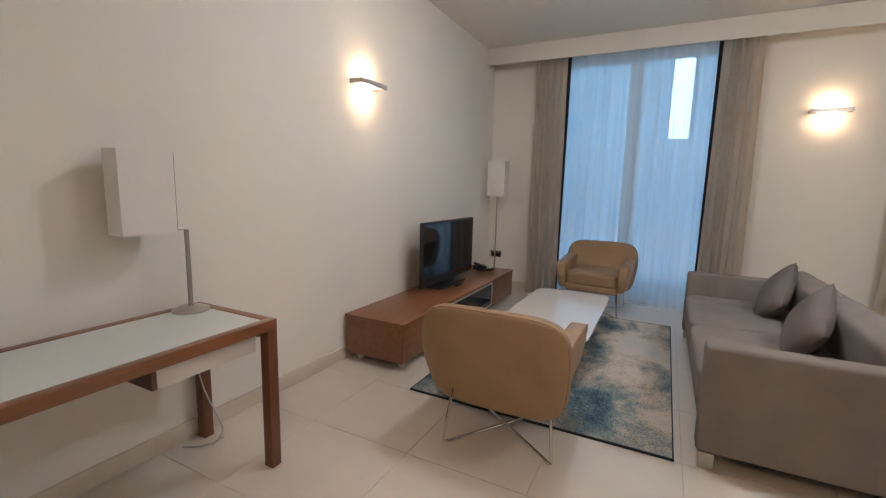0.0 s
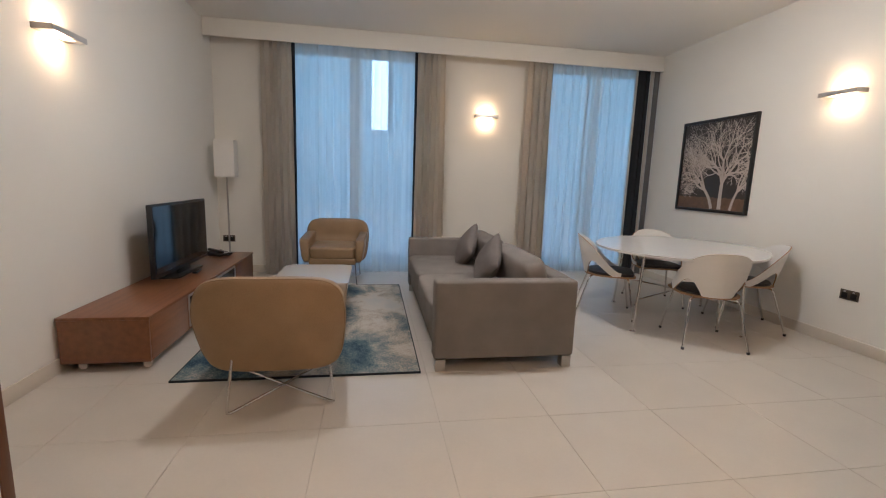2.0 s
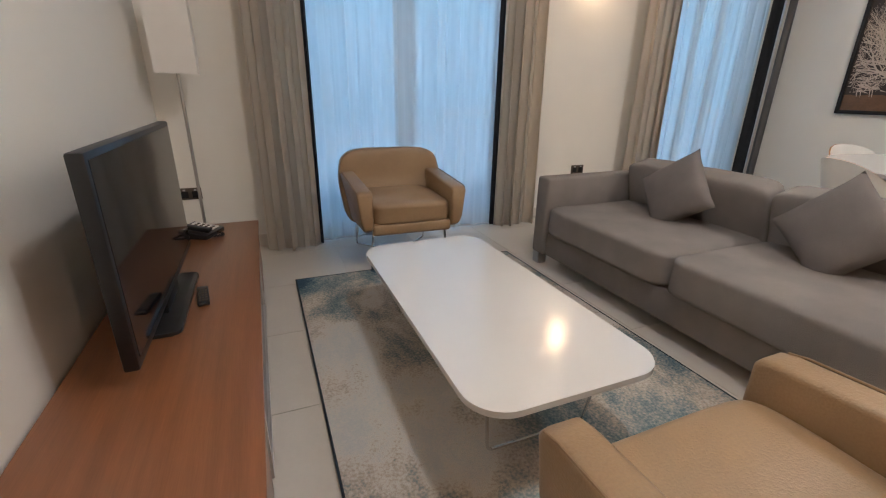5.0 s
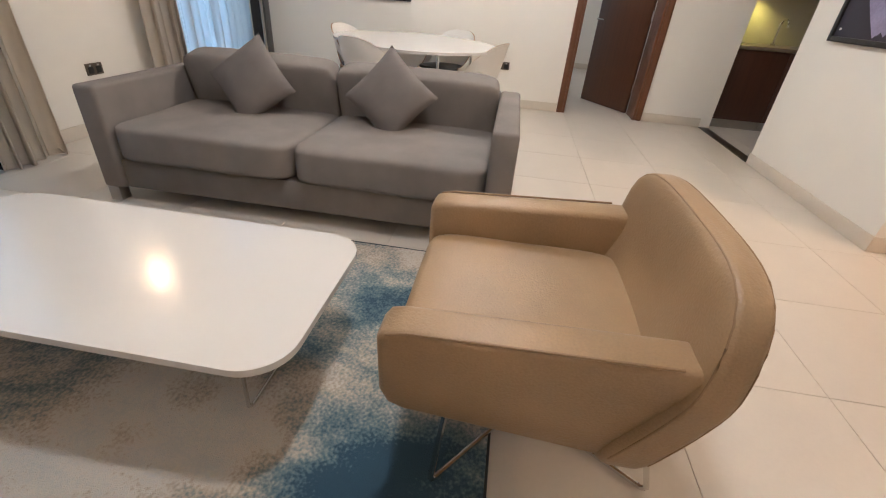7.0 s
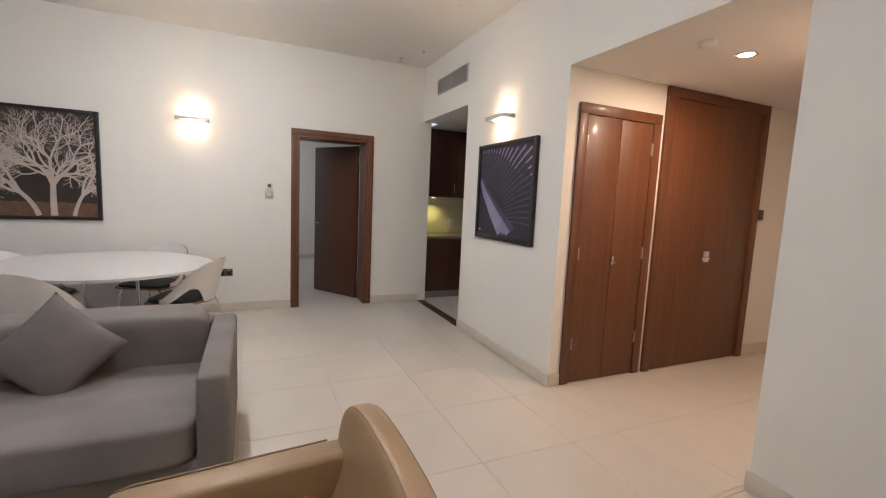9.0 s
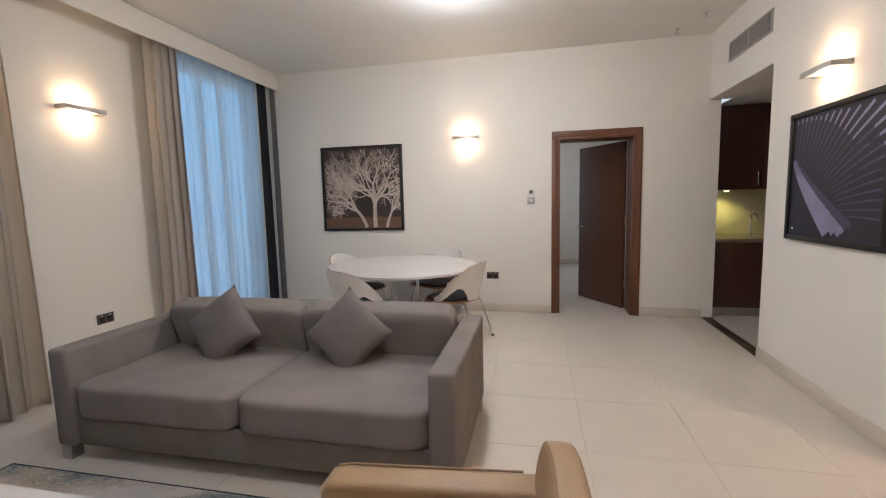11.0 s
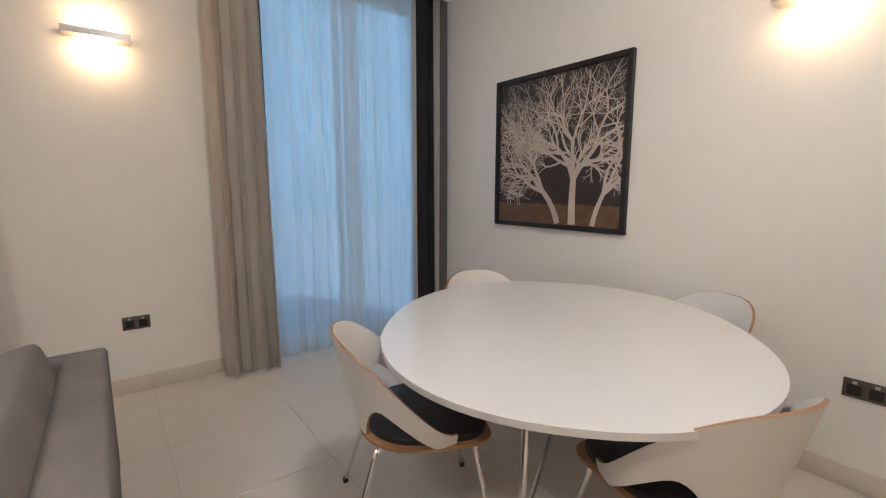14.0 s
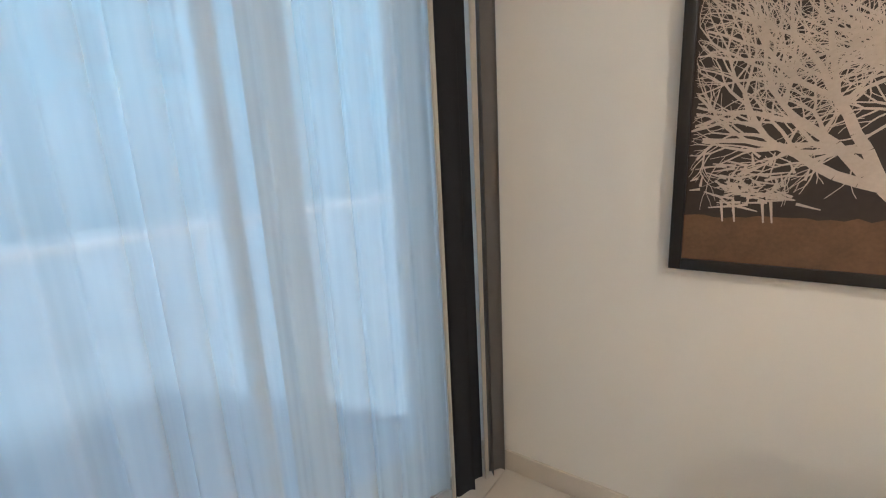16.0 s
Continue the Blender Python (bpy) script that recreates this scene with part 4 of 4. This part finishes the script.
part("print", box(-w, w, -h, h, 0.001, 0.020), DARKPURPLE, pp, "dark violet photographic print")


def ribbon(pts, z, material):
    """A ribbon through (x, y, width), kept inside the print."""
    bm = bmesh.new()
    for i, (p, q) in enumerate(zip(pts, pts[1:])):
        if all(abs(x) < w - 0.004 - wd * 0.5 and abs(y) < h - 0.004 - wd * 0.5 for x, y, wd in (p, q)):
            strip(bm, p[:2], q[:2], p[2], q[2], z)
    if bm.faces:
        part("print_rib", bm, material, pp)
    else:
        bm.free()


for k in range(24):
    t = k / 23
    a = radians(101 - 96 * t)
    r0 = 0.34 + 0.10 * t
    ribs = []
    for i in range(41):
        r = r0 + 1.0 * i / 40
        b = a - 0.16 * (r - r0)
        ribs.append((-0.36 + r * math.cos(b), -0.30 + r * math.sin(b), 0.006 + 0.026 * (r - r0)))
    cut = 14 if t < 0.6 else 20
    ribbon(ribs[:cut] if t < 0.72 else ribs, 0.0206, DIMPURPLE)
    if t < 0.72:
        ribbon(ribs[cut - 1:], 0.0206, PURPLE)
# the pale blade that sweeps from the edge down to the foot of the print
for lane in range(7):
    blade = []
    for i in range(25):
        v = i / 24
        spread = (lane - 3) * (0.006 + 0.026 * v)
        blade.append((-w + 0.03 + 0.52 * v ** 1.25 + spread, 0.12 - 0.50 * v + spread * 0.6, 0.010 + 0.030 * v))
    ribbon(blade, 0.0209, PURPLE if lane < 5 else DIMPURPLE)
# dark shadow bars over the ribs
for y in (0.16, 0.0, -0.16):
    bm = bmesh.new()
    strip(bm, (0.10, y - 0.015), (w - 0.005, y + 0.02), 0.010, 0.020, 0.0213)
    part("print_shadow", bm, DARKPURPLE, pp)
part("print_mark", box(-w + 0.03, -w + 0.055, -h + 0.04, -h + 0.055, 0.0201, 0.0208), SHADE, pp)

# ---- switches, sockets, fittings ----


def socket(m, label="double wall socket with a dark bronze plate"):
    """Back on y = 0, looking towards -y."""
    s = thing("wall_socket", m, label, "socket", "wall sockets")
    part("plate", box(-0.075, 0.075, -0.009, -0.0005, -0.043, 0.043, 0.003), GREYPLATE, s)
    for x in (-0.036, 0.036):
        part("insert", box(x - 0.024, x + 0.024, -0.011, -0.009, -0.03, 0.018, 0.001), BLACK, s)
        part("rocker", box(x - 0.008, x + 0.008, -0.014, -0.009, 0.022, 0.034, 0.001), SILVER, s)


socket(pose(3.605, 0, 0.465))
socket(pose(E, -3.12, 0.462, 0, 0, -90))
socket(pose(0, -3.86, 0.47, 0, 0, 90))
socket(pose(0.12, 0, 0.46))
th = thing("thermostat", pose(E, -3.595, 1.49, 0, 0, -90), "small white thermostat with a grey display", "thermostat")
part("body", box(-0.04, 0.04, -0.018, -0.0005, -0.035, 0.035, 0.004), SHADE, th)
part("display", box(-0.02, 0.02, -0.0195, -0.018, -0.018, 0.022), GREYPLATE, th)
sw = thing("light_switch", pose(E, -3.595, 1.385, 0, 0, -90), "square satin metal light switch plate", "switch")
part("plate", box(-0.043, 0.043, -0.009, -0.0005, -0.043, 0.043, 0.003), SILVER, sw)
part("rocker", box(-0.02, 0.02, -0.012, -0.009, -0.016, 0.016, 0.002), SHADE, sw)

gr = thing("air_grille", pose(5.155, S, 2.785), "long silver louvred air grille above the kitchen opening", "air vent")
part("backing", box(-0.39, 0.39, 0.0005, 0.004, -0.08, 0.08), BLACK, gr)
for a, b, c, d in ((-0.40, 0.40, 0.078, 0.092), (-0.40, 0.40, -0.092, -0.078), (-0.40, -0.386, -0.078, 0.078), (0.386, 0.40, -0.078, 0.078), (-0.01, 0.01, -0.078, 0.078)):
    part("frame", box(a, b, 0.0005, 0.014, c, d, 0.002), SILVER, gr)
for k in range(11):
    z = -0.068 + 0.0136 * k
    for a, b in ((-0.386, -0.01), (0.01, 0.386)):
        part("slat", turned(box(a, b, -0.006, 0.006, -0.0014, 0.0014), pose(0, 0.009, z, 35, 0, 0)), SILVER, gr)
for x, y in ((5.43, -5.25), (5.80, -5.1)):
    sp = thing("sprinkler", pose(x, y, TOP), "small chrome ceiling sprinkler head", "sprinkler", "ceiling sprinklers")
    part("escutcheon", lathe([(0.03, -0.001), (0.03, -0.006), (0.012, -0.012)], 16), CHROME, sp)
    part("head", lathe([(0.009, -0.01), (0.009, -0.04), (0.022, -0.043), (0.022, -0.047)], 14), CHROME, sp)
sd = thing("smoke_detector", pose(2.32, -5.9, 2.43), "round white smoke detector on the hall ceiling", "smoke detector")
part("body", lathe([(0.055, -0.001), (0.055, -0.02), (0.04, -0.038)], 24), SHADE, sd)
kv = thing("ceiling_vent", pose(5.5, -6.2, 2.44), "round white ceiling vent in the kitchen", "air vent")
part("ring", lathe([(0.11, -0.001), (0.11, -0.012), (0.08, -0.02), (0.05, -0.012)], 24), SHADE, kv)

# ---- kitchen ----
for k, (a, b) in enumerate(((-6.22, -5.65), (-6.80, -6.225), (-7.38, -6.805), (-7.96, -7.385))):
    u = thing("base_cabinet", pose(6.12, (a + b) / 2, 0), "dark brown veneer kitchen base cabinet with steel plinth", "kitchen cabinet", "kitchen base cabinets")
    h = (b - a) / 2
    part("carcass", box(0.02, 0.6, -h, h, 0.1, 0.86), KITWOOD, u)
    part("door", box(0.0, 0.019, -h + 0.002, h - 0.002, 0.105, 0.855, 0.002), KITWOOD, u)
    part("plinth", box(0.04, 0.06, -h, h, 0, 0.1), STEEL, u)
    u = thing("wall_cabinet", pose(6.38, (a + b) / 2, 1.46), "dark brown veneer kitchen wall cabinet", "kitchen cabinet", "kitchen wall cabinets")
    part("carcass", box(0.02, 0.355, -h, h, 0, 0.97), KITWOOD, u)
    dd = part("door", box(0, 0.019, -h + 0.002, h - 0.002, 0.002, 0.968, 0.002), KITWOOD, u)
    part("handle", tube([(-0.02, -h + 0.05, 0.05), (-0.02, -h + 0.05, 0.20)], 0.005), CHROME, dd)
tagged(link("worktop", box(6.10, 6.735, -7.98, -5.64, 0.862, 0.90, 0.004), STONE), "brown speckled stone kitchen worktop", "worktop")
tagged(link("backsplash", box(6.722, 6.738, -7.98, -5.64, 0.902, 1.458), SPLASH), "cream tiled kitchen splashback", "splashback", kind="structure")
tap = thing("kitchen_tap", pose(6.45, -6.15, 0.90), "chrome swan-neck kitchen tap", "tap")
part("base", lathe([(0.025, 0), (0.025, 0.03), (0.014, 0.035)], 16), CHROME, tap)
part("spout", tube(bent([(0, 0, 0.03), (0, 0, 0.27), (-0.16, 0, 0.27), (-0.16, 0, 0.2)], 0.07, 7), 0.011), CHROME, tap)
uc = thing("under_cabinet_light", pose(6.55, -5.92, 1.458), "small round yellow under-cabinet light", "cabinet light")
part("rim", lathe([(0.035, -0.001), (0.035, -0.012), (0.028, -0.014)], 20), STEEL, uc)
part("lens", lathe([(0.027, -0.0145), (0.026, -0.016)], 20), glow("cabinet_lens", (1, 0.75, 0.2), 12), uc)
lamp("under_cabinet_bulb", 'SPOT', (6.55, -5.92, 1.43), 5.0, (1, 0.74, 0.16), 0.02)

# ---- bedroom glimpse ----
tagged(link("bedroom_rug", box(7.57, 9.1, -3.97, -2.6, 0.0005, 0.012, 0.003), CARPET), "grey bedroom rug on the tiled floor", "rug")
bt = thing("bedside_table", pose(10.08, -3.82, 0), "small bedside table with a dark open shelf", "bedside table")
part("top", box(-0.2, 0.2, -0.22, 0.22, 0.58, 0.61, 0.003), WOODY, bt)
part("body", box(-0.19, 0.2, -0.21, 0.21, 0.25, 0.42, 0.003), BLACK, bt)
for y in (-0.2, 0.18):
    part("side", box(-0.19, 0.2, y, y + 0.02, 0, 0.58), WOODY, bt)

# ---- floor tiles ----
TX, TY = 0.64, 0.615
tile_mesh = {}


def tile(x0, x1, y0, y1):
    key = (round(x1 - x0, 3), round(y1 - y0, 3))
    if key not in tile_mesh:
        a, b = key[0] / 2 - 0.0010, key[1] / 2 - 0.0010
        bm = box(-a, a, -b, b, -0.010, 0.0, 0.0012, 1)
        me = bpy.data.meshes.new("tile")
        bm.to_mesh(me)
        bm.free()
        me.materials.append(TILE)
        tile_mesh[key] = me
    ob = new("tile", tile_mesh[key])
    ob.location = ((x0 + x1) / 2, (y0 + y1) / 2, 0)
    ob.parent = floor


def lay(xa, xb, ya, yb):
    i0, i1 = math.floor((xa - 2.38) / TX), math.ceil((xb - 2.38) / TX)
    j0, j1 = math.floor((ya + 3.93) / TY), math.ceil((yb + 3.93) / TY)
    for i in range(i0, i1):
        for j in range(j0, j1):
            x0, x1 = max(xa, 2.38 + i * TX), min(xb, 2.38 + (i + 1) * TX)
            y0, y1 = max(ya, -3.93 + j * TY), min(yb, -3.93 + (j + 1) * TY)
            if x1 - x0 > 0.02 and y1 - y0 > 0.02:
                tile(x0, x1, y0, y1)


lay(0, 1.71, -5.74, S)
lay(0, E, S, 0.0)
lay(W1[0], W1[1], 0, 0.17)
lay(W2[0], W2[1], 0, 0.17)
lay(1.71, 3.09, -8.5, S)
lay(3.29, 6.74, -8.0, S - 0.11)
lay(E, E + 0.3, DY0, DY1)
